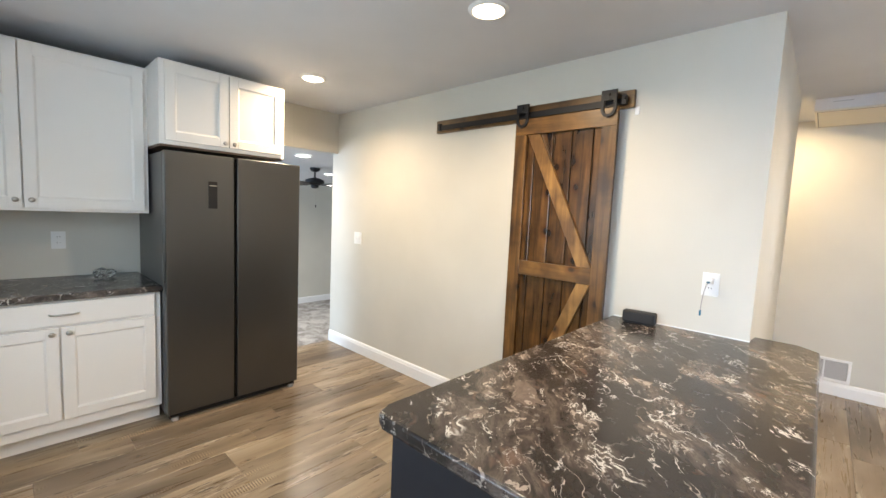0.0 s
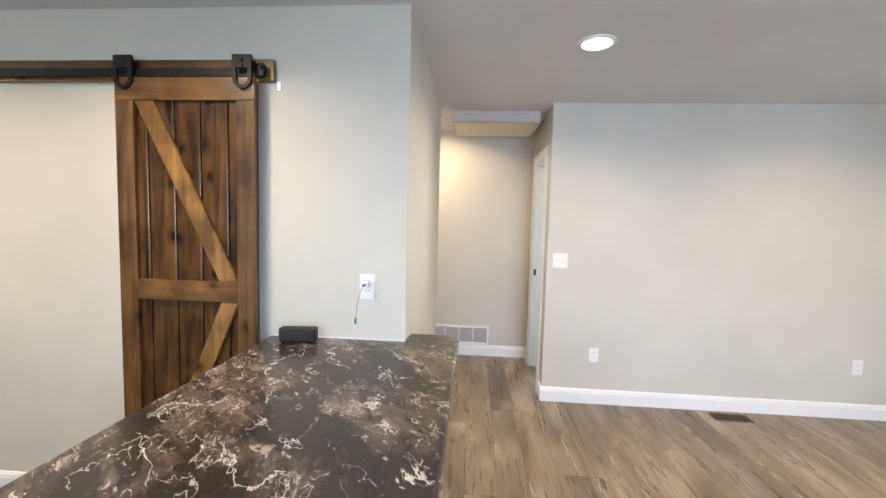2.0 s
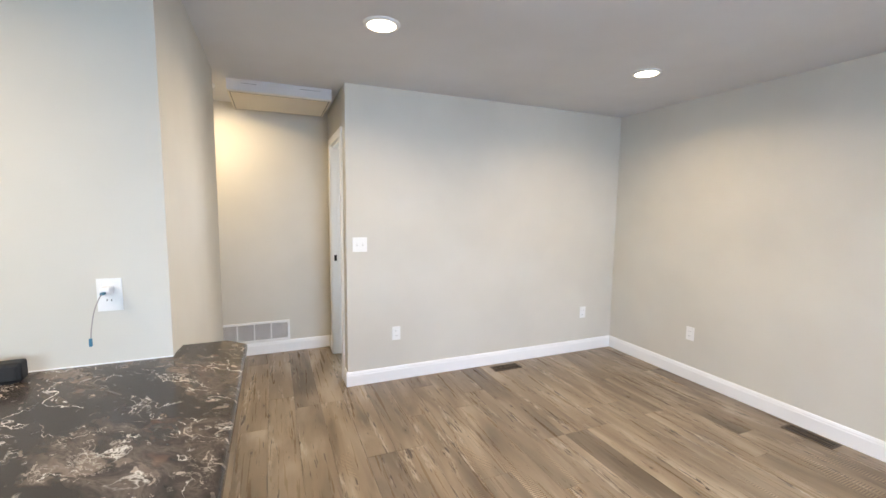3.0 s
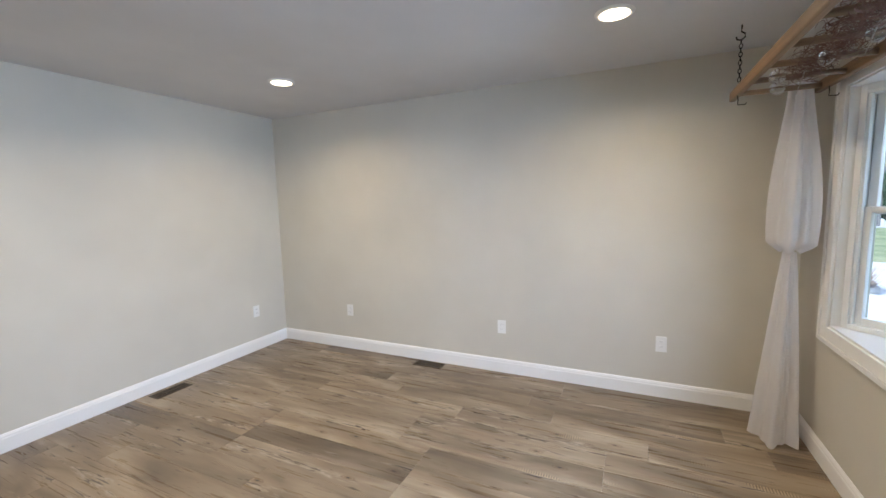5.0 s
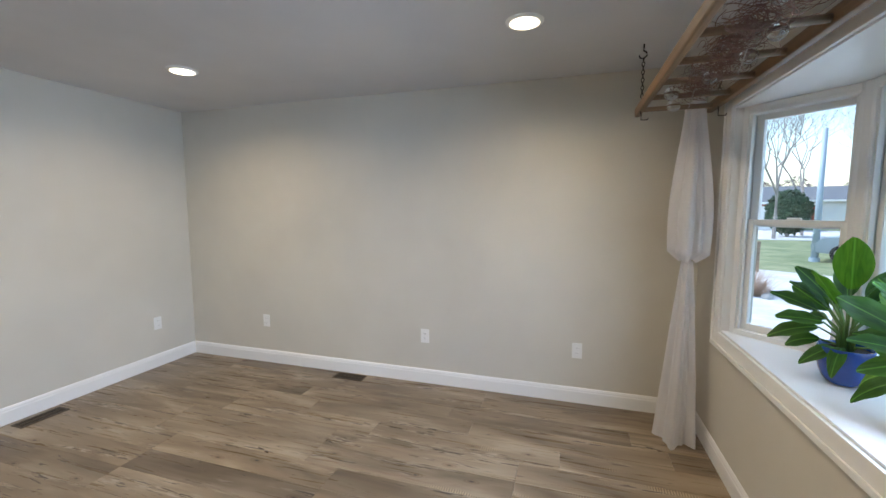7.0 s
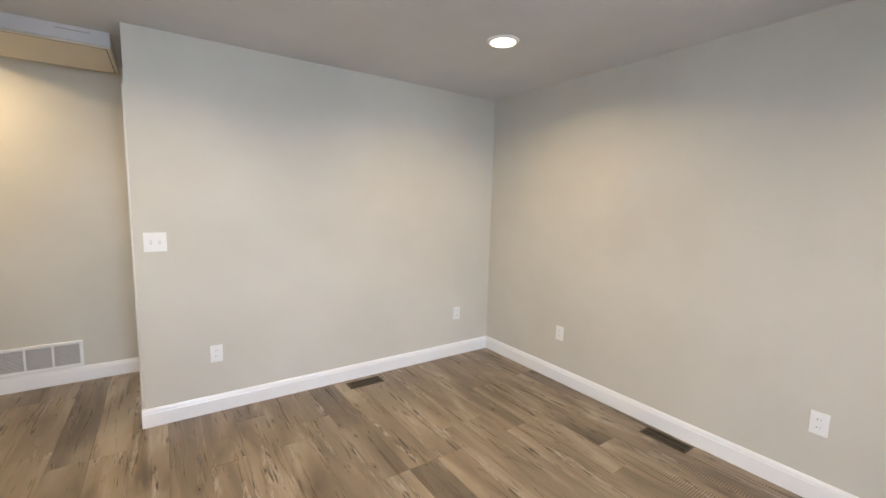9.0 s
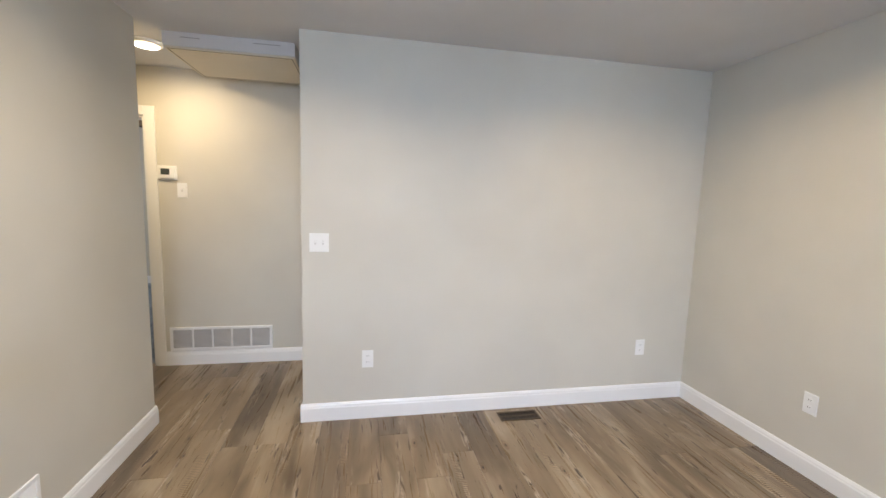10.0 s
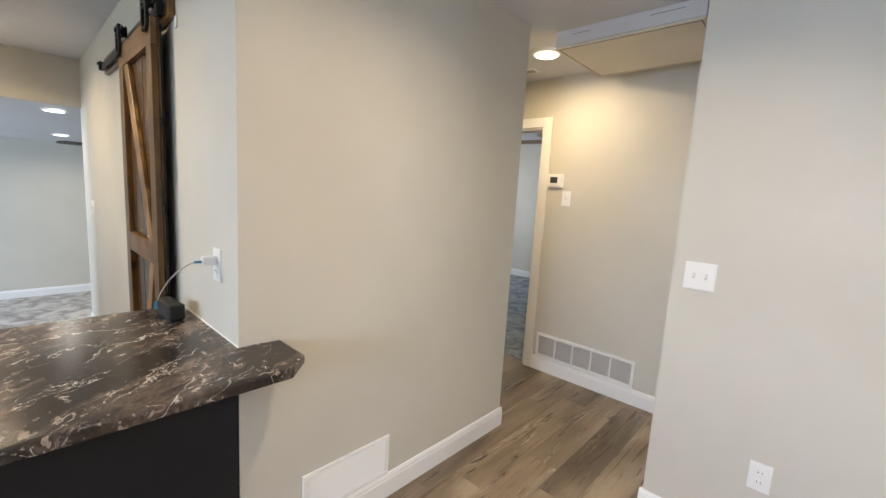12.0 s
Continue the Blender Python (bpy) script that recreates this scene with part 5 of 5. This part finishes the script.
SPEC2 = [(150, 78, 0.17, 3, 1.0), (95, 62, 0.15, 3, 1.05), (60, 45, 0.14, 0, 0.9), (85, 28, 0.09, 3, 0.9), (100, 12, 0.08, 1, 0.85), (45, 30, 0.09, 1, 0.85), (120, 30, 0.10, 3, 0.9),
         (180, 50, 0.12, 3, 1.0), (215, 45, 0.12, 1, 0.95), (250, 40, 0.12, 3, 1.0), (290, 35, 0.11, 1, 0.9), (325, 45, 0.12, 3, 0.95), (10, 50, 0.13, 3, 1.0),
         (350, 15, 0.09, 1, 0.9), (20, 0, 0.08, 2, 0.9), (200, 70, 0.17, 3, 1.0), (120, 62, 0.16, 0, 0.85), (240, 65, 0.15, 3, 0.9), (300, 60, 0.15, 3, 0.9), (80, 0, 0.08, 2, 0.95), (50, 5, 0.09, 2, 0.9),
         (260, 5, 0.08, 2, 0.9), (40, 65, 0.15, 3, 0.9)]
SEATZ = BAYZ0 + 0.011
potted_plant(2.50, -0.735, SEATZ, M_BLUEPOT, 0.088, 0.152, SPEC1, 5, "leafy green plant in a cobalt blue pot on the window seat")
potted_plant(2.055, -0.745, SEATZ, M_REDPOT, 0.096, 0.172, SPEC2, 9, "leafy green plant in an orange-red glazed pot on the window seat")

# ---- hanging ladder with decorations ----
LZ = 2.085
lad = thing("hanging_ladder", "old wooden ladder hung level from the ceiling above the bay window", "ladder", place=(0, 0, 0))
LX0, LX1 = 0.97, 3.37
for y in (-0.045, -0.440):
    bm = bx(LX0, LX1, y - 0.016, y + 0.016, LZ - 0.028, LZ + 0.028, 0.008, 2)
    part("side_rail", bm, M_LADDER, lad)
for i in range(8):
    x = 3.27 - i * 0.283
    part("rung", cyl(bmesh.new(), (x, -0.06, LZ - 0.004), (x, -0.426, LZ - 0.004), 0.0145, n=12), M_RUNG, lad, smooth=True)
for x in (3.21, 1.15):
    for y in (-0.045, -0.440):
        yaw_h = radians(70)
        c = thing("chain_hook", "black ceiling hook with a short chain holding the ladder", "hook", "ladder hooks", (x, y, 0))
        hk = [(0, 0, CEIL), (0, 0, CEIL - 0.02), (0.002, 0, CEIL - 0.035), (-0.016, 0, CEIL - 0.05), (-0.018, 0, CEIL - 0.068), (0, 0, CEIL - 0.082), (0.02, 0, CEIL - 0.074), (0.024, 0, CEIL - 0.058)]
        c.rotation_euler = (0, 0, yaw_h)
        part("hook", tube(bmesh.new(), hk, 0.0045, 6), M_BLACK, c, smooth=True)
        for k in range(10):
            zc = CEIL - 0.09 - k * 0.0225
            lk = [(0.008 * math.cos(t) if k % 2 else 0, 0 if k % 2 else 0.008 * math.cos(t), zc + 0.014 * math.sin(t)) for t in [j * math.pi / 5 for j in range(11)]]
            part("chain_link", tube(bmesh.new(), lk, 0.0024, 4), M_BLACK, c)
        lh = [(0, 0.0, LZ + 0.03), (0.0, 0.02, LZ), (0, 0.018, LZ - 0.035), (0, 0.0, LZ - 0.045), (0, 0.0, LZ - 0.075), (-0.035, 0.0, LZ - 0.078), (-0.04, 0, LZ - 0.068)]
        part("lower_hook", tube(bmesh.new(), lh, 0.003, 6), M_BLACK, c, smooth=True)

rnd = random.Random(4)
gar = thing("wire_garland", "tangled copper wire and straw garland woven through the ladder rungs", "decoration")
for clump in range(9):
    cx = 2.86 - clump * 0.20 + rnd.uniform(-0.03, 0.03)
    cy = -0.205 + rnd.uniform(-0.05, 0.05)
    bm = bmesh.new()
    for k in range(44):
        a0, r0, pts = rnd.uniform(0, 6.28), rnd.choice((0.02, 0.03, 0.04, 0.05, 0.075)), []
        tilt = Matrix.Rotation(rnd.uniform(-1.2, 1.2), 3, "X") @ Matrix.Rotation(rnd.uniform(-1.2, 1.2), 3, "Y")
        off = Vector((rnd.gauss(0, 0.05), rnd.gauss(0, 0.036), rnd.gauss(-0.01, 0.018)))
        turns = rnd.uniform(0.5, 1.6)
        for j in range(16):
            a = a0 + turns * 6.28 * j / 15
            rr = r0 * (1 + 0.25 * math.sin(j * 0.5 + k))
            p = tilt @ Vector((rr * math.cos(a), rr * math.sin(a), 0.03 * math.sin(j * 0.4)))
            p.z *= 0.7
            pts.append(Vector((cx, cy, LZ)) + p + off)
        tube(bm, pts, rnd.choice((0.0007, 0.0010, 0.0015)), 4)
    part("wire_tangle", bm, M_COPPER, gar, "curled copper-brown wires", "stuff")
clear = glass("clear_ornament_glass", 0.03)
for k in range(8):
    gx, gy = 3.05 - k * 0.24, -0.12 - rnd.random() * 0.16
    rad = rnd.choice((0.026, 0.030, 0.035))
    g = thing("glass_ball", "clear round glass ornament hanging among the copper wires", "ornament", "glass ornaments", (gx, gy, LZ - 0.03 - rnd.random() * 0.02))
    bm = bmesh.new()
    bmesh.ops.create_uvsphere(bm, u_segments=16, v_segments=10, radius=rad)
    part("ball", bm, clear, g, smooth=True)
    part("cap", cyl(bmesh.new(), (0, 0, rad - 0.002), (0, 0, rad + 0.010), 0.008, n=10), M_CHROME, g, "silver cap")
for k, (gx, gy) in enumerate(((2.80, -0.22), (2.22, -0.24))):
    ic = thing("icicle_ornament", "thin pale icicle ornament hanging from a rung", "ornament", "icicle ornaments", (gx, gy, LZ - 0.02))
    part("icicle", cyl(bmesh.new(), (0, 0, 0.0), (0.03, 0.02, -0.10), 0.0035, 0.001, 6), mat("pale_icicle", (0.4, 0.37, 0.34), 0.3)[0], ic)


# ---- sheer scarf curtain ----
def scarf(name, rows, cols, fn, parent):
    bm = bmesh.new()
    g = [[bm.verts.new(fn(i / rows, j / cols)) for j in range(cols + 1)] for i in range(rows + 1)]
    for i in range(rows):
        for j in range(cols):
            bm.faces.new((g[i][j], g[i][j + 1], g[i + 1][j + 1], g[i + 1][j]))
    return part(name, bm, M_CLOTH, parent, smooth=True)


cur = thing("scarf_curtain", "sheer white scarf curtain, puffed at mid height, hanging to the floor", "curtain", place=(3.36, -0.385, 0))


def upper(s, u):
    """Gathered over the ladder end, swelling to a puff and tucked in at the knot."""
    z = 2.12 - s * 0.965
    spread = 0.066 + 0.098 * math.sin(min(1, s * 1.05) * math.pi * 0.60) ** 1.5
    if s > 0.93:
        spread *= 1 - (s - 0.93) * 8
        z += (s - 0.93) * 0.25
    a = u * 2 * math.pi
    fold = 1 + 0.26 * math.sin(a * 5 + 1.2 * s) * (0.35 + 0.65 * (1 - s)) + 0.10 * math.sin(a * 11 + 3 * s)
    return (spread * 1.0 * math.cos(a) * fold - 0.02 * s + 0.0, spread * 0.62 * math.sin(a) * fold + 0.025, z + 0.012 * math.sin(a * 4 + 1) * s)


def lower(s, u):
    z = 1.165 - s * 1.150
    spread = 0.040 + 0.112 * s ** 0.9
    a = u * 2 * math.pi
    fold = 1 + 0.20 * math.sin(a * 5 + 0.6 * s) + 0.09 * math.sin(a * 11 + 1 + 2 * s)
    return (spread * 1.1 * math.cos(a) * fold + 0.005, spread * 0.66 * math.sin(a) * fold + 0.02 + 0.02 * s, max(0.010, z + 0.018 * math.sin(a * 2 + 1) * s))


scarf("upper_puff", 40, 120, upper, cur)
scarf("lower_fall", 40, 110, lower, cur)
part("cloth_loop", tube(bmesh.new(), [(0.03, -0.01, 2.10), (0.0, 0.0, 2.16), (-0.05, 0.02, 2.15), (-0.09, 0.02, 2.09)], [0.02, 0.026, 0.026, 0.018], 10), M_CLOTH, cur, "cloth looped over the ladder rung", smooth=True)

# ---- outdoors ----
GZ = -0.45
part("ground", bx(-400, 400, -400, 400, GZ - 0.3, GZ), M_LAWN, None, "pale winter lawn", "structure")


def polar(dist, az):
    return 0.48 + dist * math.cos(radians(az)), 0.29 + dist * math.sin(radians(az))


def slab(name, d0, d1, a0, a1, dz, material, label):
    q = [polar(d0, a0), polar(d1, a0), polar(d1, a1), polar(d0, a1)]
    part(name, prism(bmesh.new(), q, GZ, GZ + dz), material, None, label, "structure")


slab("driveway", 2.5, 17.5, -60, -8, 0.02, M_PAVE, "pale concrete driveway")
slab("planting_bed", 10.6, 13.6, -22.5, -15.5, 0.015, M_BED, "bed of pale gravel and dry litter")
rnd = random.Random(31)
bm = bmesh.new()
for k in range(900):
    tuft = rnd.choice((0, 1, 2))
    cx, cy = polar(11.3 + 0.5 * tuft, -19.6 + 1.3 * tuft)
    a, rr = rnd.uniform(0, 6.28), rnd.uniform(0.0, 0.25)
    px, py, hh, ln = cx + rr * math.cos(a), cy + rr * math.sin(a), rnd.uniform(0.25, 0.75), rnd.uniform(0.1, 0.5)
    tip = Vector((px + ln * math.cos(a), py + ln * math.sin(a), GZ + hh))
    v = [bm.verts.new(p) for p in (Vector((px - 0.014, py, GZ)), Vector((px + 0.014, py, GZ)), tip)]
    bm.faces.new(v)
tagged(part("dry_grass", bm, M_STRAW, None, "tufts of dry reddish ornamental grass in the bed"), "tufts of dry reddish ornamental grass in the bed", "grass", kind="stuff")
for k in range(16):
    rx_, ry_ = polar(rnd.uniform(10.9, 13.2), rnd.uniform(-21.8, -16.5))
    rock = thing("rock", "rounded pale grey garden rock in the gravel bed", "rock", "garden rocks", (rx_, ry_, GZ + 0.01))
    bm = bmesh.new()
    bmesh.ops.create_icosphere(bm, subdivisions=2, radius=rnd.uniform(0.07, 0.15))
    for v in bm.verts:
        v.co *= 1 + 0.35 * noise.noise(v.co * 4 + Vector((k, 0, 0)))
        v.co.z = max(0.0, v.co.z * 0.7 + 0.04)
    part("stone", bm, M_STONE, rock, smooth=True)
part("road", prism(bmesh.new(), [(60, 60), (38, 60), (24, -70), (33, -70)][::1], GZ, GZ + 0.03), M_PAVE, None, "pale street beyond the lawn", "structure")
part("road_asphalt", prism(bmesh.new(), [(14, -24), (120, -52), (122, -60), (14, -31)][::-1], GZ + 0.001, GZ + 0.035), M_ROAD, None, "grey asphalt side street", "structure")

# round conifer bush
bx0, by0 = polar(36, -22.7)
bush = thing("round_conifer", "round dense dark green conifer beside the street", "bush", place=(bx0, by0, GZ))
part("trunk", cyl(bmesh.new(), (0, 0, 0), (0, 0, 1.0), 0.12, 0.08, 8), M_BARK, bush)
rnd = random.Random(12)
bm = bmesh.new()
for k in range(1500):
    d = Vector((rnd.gauss(0, 1), rnd.gauss(0, 1), rnd.gauss(0, 1))).normalized()
    rr = 1.0 + 0.10 * noise.noise(d * 2.5) + rnd.uniform(-0.10, 0.05)
    c = Vector((d.x * 1.18 * rr, d.y * 1.18 * rr, 1.65 + d.z * 1.38 * rr))
    u = Vector((rnd.uniform(-1, 1), rnd.uniform(-1, 1), rnd.uniform(-1, 1))).normalized() * 0.13
    w = d.cross(u).normalized() * 0.10
    v = [bm.verts.new(p) for p in (c - u, c + w, c + u + d * 0.09, c - w)]
    bm.faces.new(v)
part("crown", bm, M_CONIFER, bush, "dense needle sprays", "stuff")
bm = bmesh.new()
bmesh.ops.create_icosphere(bm, subdivisions=3, radius=1.05, matrix=Matrix.Translation((0, 0, 1.65)))
for v in bm.verts:
    v.co += v.normal * 0.12 * noise.noise(v.co * 3)
part("inner_foliage", bm, M_CONIFER, bush)


def bare_tree(x, y, height, seed, label, spread=1.0, depth=7, lean=0.0):
    rnd = random.Random(seed)
    ob = thing("bare_tree", label, "tree", "bare trees", (x, y, GZ))
    tr, tw = bmesh.new(), bmesh.new()

    def grow(p, d, length, r, level):
        mid = p + d * length * 0.5 + Vector((rnd.uniform(-1, 1), rnd.uniform(-1, 1), 0)) * length * 0.05
        q = p + d * length
        tube(tr if level < 2 else tw, [p, mid, q], [r, r * 0.86, r * 0.72], 7 if level < 2 else 4)
        if level >= depth:
            return
        for k in range(rnd.choice((2, 3)) if level else 3):
            t = Vector((rnd.uniform(-1, 1), rnd.uniform(-1, 1), rnd.uniform(-0.1, 0.8))).normalized()
            nd = (d * 1.0 + t * rnd.uniform(0.55, 1.0) * spread + Vector((0, 0, 0.12))).normalized()
            grow(q, nd, length * rnd.uniform(0.60, 0.86), r * 0.60, level + 1)
    grow(Vector((0, 0, 0)), Vector((lean, lean * 0.5, 1)).normalized(), height * 0.24, height * 0.0105, 0)
    part("trunk", tr, M_BARK, ob, "grey trunk and main limbs")
    part("crown", tw, M_BARK, ob, "bare thin branches", "stuff")
    return ob


for d, az, h, s, sp_ in ((33, -21.6, 11.5, 3, 1.0), (38, -23.9, 10.5, 52, 1.1), (45, -29.4, 12, 73, 1.0), (40, -31.2, 13, 21, 1.0), (60, -28.5, 12, 30, 0.9), (70, -33.0, 14, 44, 0.9)):
    tx, ty = polar(d, az)
    bare_tree(tx, ty, h, s, "tall leafless tree with fine spreading branches", sp_, 7)


def far_hedge(name, az0, az1, dist, h, material, label, seed, n=1500):
    """A distant belt of twigs, uneven along its top."""
    rnd = random.Random(seed)
    bm = bmesh.new()
    for k in range(n):
        t = rnd.random()
        az = az0 + (az1 - az0) * t
        hh = h * (0.65 + 0.35 * noise.noise(Vector((t * 14, seed, 0)))) * rnd.random() ** 0.7
        x, y = polar(dist + rnd.uniform(-3, 3), az)
        c = Vector((x, y, GZ + max(0.2, hh)))
        u = Vector((rnd.uniform(-1, 1), rnd.uniform(-1, 1), rnd.uniform(-0.3, 1))).normalized() * rnd.uniform(0.2, 0.5)
        w = u.cross(Vector((0.5, 0.3, 0.2))).normalized() * 0.09
        bm.faces.new([bm.verts.new(p) for p in (c - u, c + w, c + u, c - w)])
    ob = part(name, bm, material, None, label)
    return tagged(ob, label, "woodland", kind="stuff")


far_hedge("far_woods", -10, -50, 95, 9.5, M_TWIG, "distant reddish-grey leafless woods", 3, 12000)
far_hedge("far_evergreens", -17.5, -21.5, 80, 5.5, M_CONIFER, "distant green evergreens behind the garage", 5, 4500)


def house(x, y, w, d, h, turn, wall_mat, label, trims):
    ob = thing("house", label, "house", place=(x, y, GZ))
    ob.rotation_euler = (0, 0, radians(turn))
    part("wall", bx(-w / 2, w / 2, -d / 2, d / 2, 0, h), wall_mat, ob)
    bm = bmesh.new()
    e = 0.5
    pts = [(-w / 2 - e, -d / 2 - e, h), (w / 2 + e, -d / 2 - e, h), (w / 2 + e, d / 2 + e, h), (-w / 2 - e, d / 2 + e, h), (-w / 2 - e, 0, h + 1.5), (w / 2 + e, 0, h + 1.5)]
    v = [bm.verts.new(p) for p in pts]
    for f in ((0, 1, 5, 4), (2, 3, 4, 5), (0, 4, 3), (1, 2, 5), (0, 3, 2, 1)):
        bm.faces.new([v[i] for i in f])
    part("roof", bm, M_ROOF, ob)
    part("eave_board", bx(-w / 2 - e, w / 2 + e, -d / 2 - e - 0.03, -d / 2 - e, h - 0.12, h + 0.06), M_TRIM, ob)
    for nm, a, b, c, dd, mt in trims:
        part(nm, bx(a, b, -d / 2 - 0.06, -d / 2 - 0.001, c, dd), mt, ob)
    return ob


gx, gy = polar(48, -18.6)
house(gx, gy, 7, 6, 2.4, -18.6 - 90, M_REDBRICK, "single-storey red brick garage with a white door", [("garage_door", -2.6, 2.6, 0.05, 2.1, M_SIDING)])
hx, hy = polar(58, -26.2)
house(hx, hy, 6.5, 6, 2.7, -26 - 90, M_SIDING, "white single-storey house with a red door", [("red_door", -1.9, -0.9, 0.1, 2.2, M_REDBRICK), ("window", 1.2, 2.6, 0.9, 2.0, M_CARGLASS), ("window", -4.2, -3.0, 0.9, 2.0, M_CARGLASS)])
for k, (d, az) in enumerate(((74, -33.5), (80, -14.5))):
    hx, hy = polar(d, az)
    house(hx, hy, 8, 7, 2.6, az - 90, M_SIDING, "white low house among far trees", [("window", 1.2, 2.6, 0.9, 2.0, M_CARGLASS), ("window", -3.2, -2.0, 0.9, 2.0, M_CARGLASS)])

px, py = polar(20, -25.0)
pole = thing("street_pole", "tall pale metal pole at the edge of the drive", "pole", place=(px, py, GZ))
part("shaft", cyl(bmesh.new(), (0, 0, 0), (0, 0, 4.75), 0.11, 0.075, 14), M_POLE, pole, smooth=True)
part("base_collar", cyl(bmesh.new(), (0, 0, 0), (0, 0, 0.15), 0.16, n=14), M_POLE, pole)


def car(x, y, turn, label, paint_mat):
    ob = thing("car", label, "car", "parked cars", (x, y, GZ + 0.03))
    ob.rotation_euler = (0, 0, radians(turn))

    def sect(prof, w, nm, material, inset=0.0, lab=""):
        bm = bmesh.new()
        a = [bm.verts.new((px_, -w, pz)) for px_, pz in prof]
        b = [bm.verts.new((px_, w, pz)) for px_, pz in prof]
        bm.faces.new(a)
        bm.faces.new(b[::-1])
        for k in range(len(prof)):
            bm.faces.new((a[k], b[k], b[(k + 1) % len(prof)], a[(k + 1) % len(prof)]))
        bmesh.ops.bevel(bm, geom=list(bm.edges), offset=0.04, segments=2, affect="EDGES")
        return part(nm, bm, material, ob, lab)
    sect([(-2.2, 0.30), (2.2, 0.30), (2.25, 0.62), (1.9, 0.85), (1.0, 0.95), (-1.9, 0.98), (-2.25, 0.85)], 0.86, "body", paint_mat)
    sect([(0.95, 0.93), (0.35, 1.40), (-1.1, 1.42), (-1.75, 0.95)], 0.76, "cabin_glass", M_CARGLASS)
    part("roof", bx(-1.05, 0.32, -0.70, 0.70, 1.40, 1.45, 0.02, 2), paint_mat, ob)
    for wx in (-1.35, 1.4):
        for wy in (-0.80, 0.80):
            ty_ = part("wheel", cyl(bmesh.new(), (wx, wy - 0.1, 0.31), (wx, wy + 0.1, 0.31), 0.31, n=18), M_BLACKPL, ob, "black tyre")
            part("rim", cyl(bmesh.new(), (wx, wy - 0.11, 0.31), (wx, wy + 0.11, 0.31), 0.19, n=14), M_CHROME, ty_)
    return ob


cx_, cy_ = polar(20.5, -31.2)
car(cx_, cy_, 55, "silver-blue sedan parked on the drive", M_CAR)

fence = thing("post_fence", "low weathered split-rail fence by the drive", "fence")
fp = [polar(15.5, a) for a in (-16.8, -19.0, -20.2)]
for a in fp:
    part("post", bx(a[0] - 0.06, a[0] + 0.06, a[1] - 0.06, a[1] + 0.06, GZ, GZ + 0.95, 0.01), M_RUNG, fence)
for a, b in zip(fp, fp[1:]):
    for z in (0.35, 0.75):
        part("rail", cyl(bmesh.new(), (*a, GZ + z), (*b, GZ + z + 0.02), 0.045, n=8), M_RUNG, fence)

# ---- plank floor ----
floor = part("floor", bx(-3.75, EAST, SOUTH, HALL_N + 0.06, -0.1, -0.006), M_DARK, None, "weathered oak vinyl plank floor laid along the room", "structure")
PW, PL = 0.182, 1.22
cache = {}


def plank_mesh(w, l):
    key = (round(w, 3), round(l, 3))
    if key not in cache:
        bm = bx(0.0004, w - 0.0004, 0.0004, l - 0.0004, -0.006, 0.0)
        tops = [e for e in bm.edges if all(v.co.z > -0.001 for v in e.verts)]
        bmesh.ops.bevel(bm, geom=tops, offset=0.0009, segments=1, affect="EDGES")
        cache[key] = mesh_of("plank", bm, M_FLOOR)
    return cache[key]


rnd = random.Random(77)
x = -3.75
extra = bmesh.new()
while x < EAST - 0.01:
    w = min(PW, EAST - x)
    hall = x < HALL_E
    ymin, ymax = SOUTH, HALL_N + 0.06 if hall else NORTH
    y = ymin - rnd.choice((0.12, 0.35, 0.55, 0.78, 0.98))
    while y < ymax - 0.01:
        y0, y1 = max(y, ymin), min(y + PL, ymax)
        solid = x + w < SIDE_X - 0.1 and y0 > BARN_Y + 0.1 and y1 < SIDE_END
        if y1 - y0 > 0.005 and not solid:
            ob = new("plank", plank_mesh(w, y1 - y0))
            ob.location = (x, y0, 0)
            ob.parent = floor
        y += PL
    x += PW
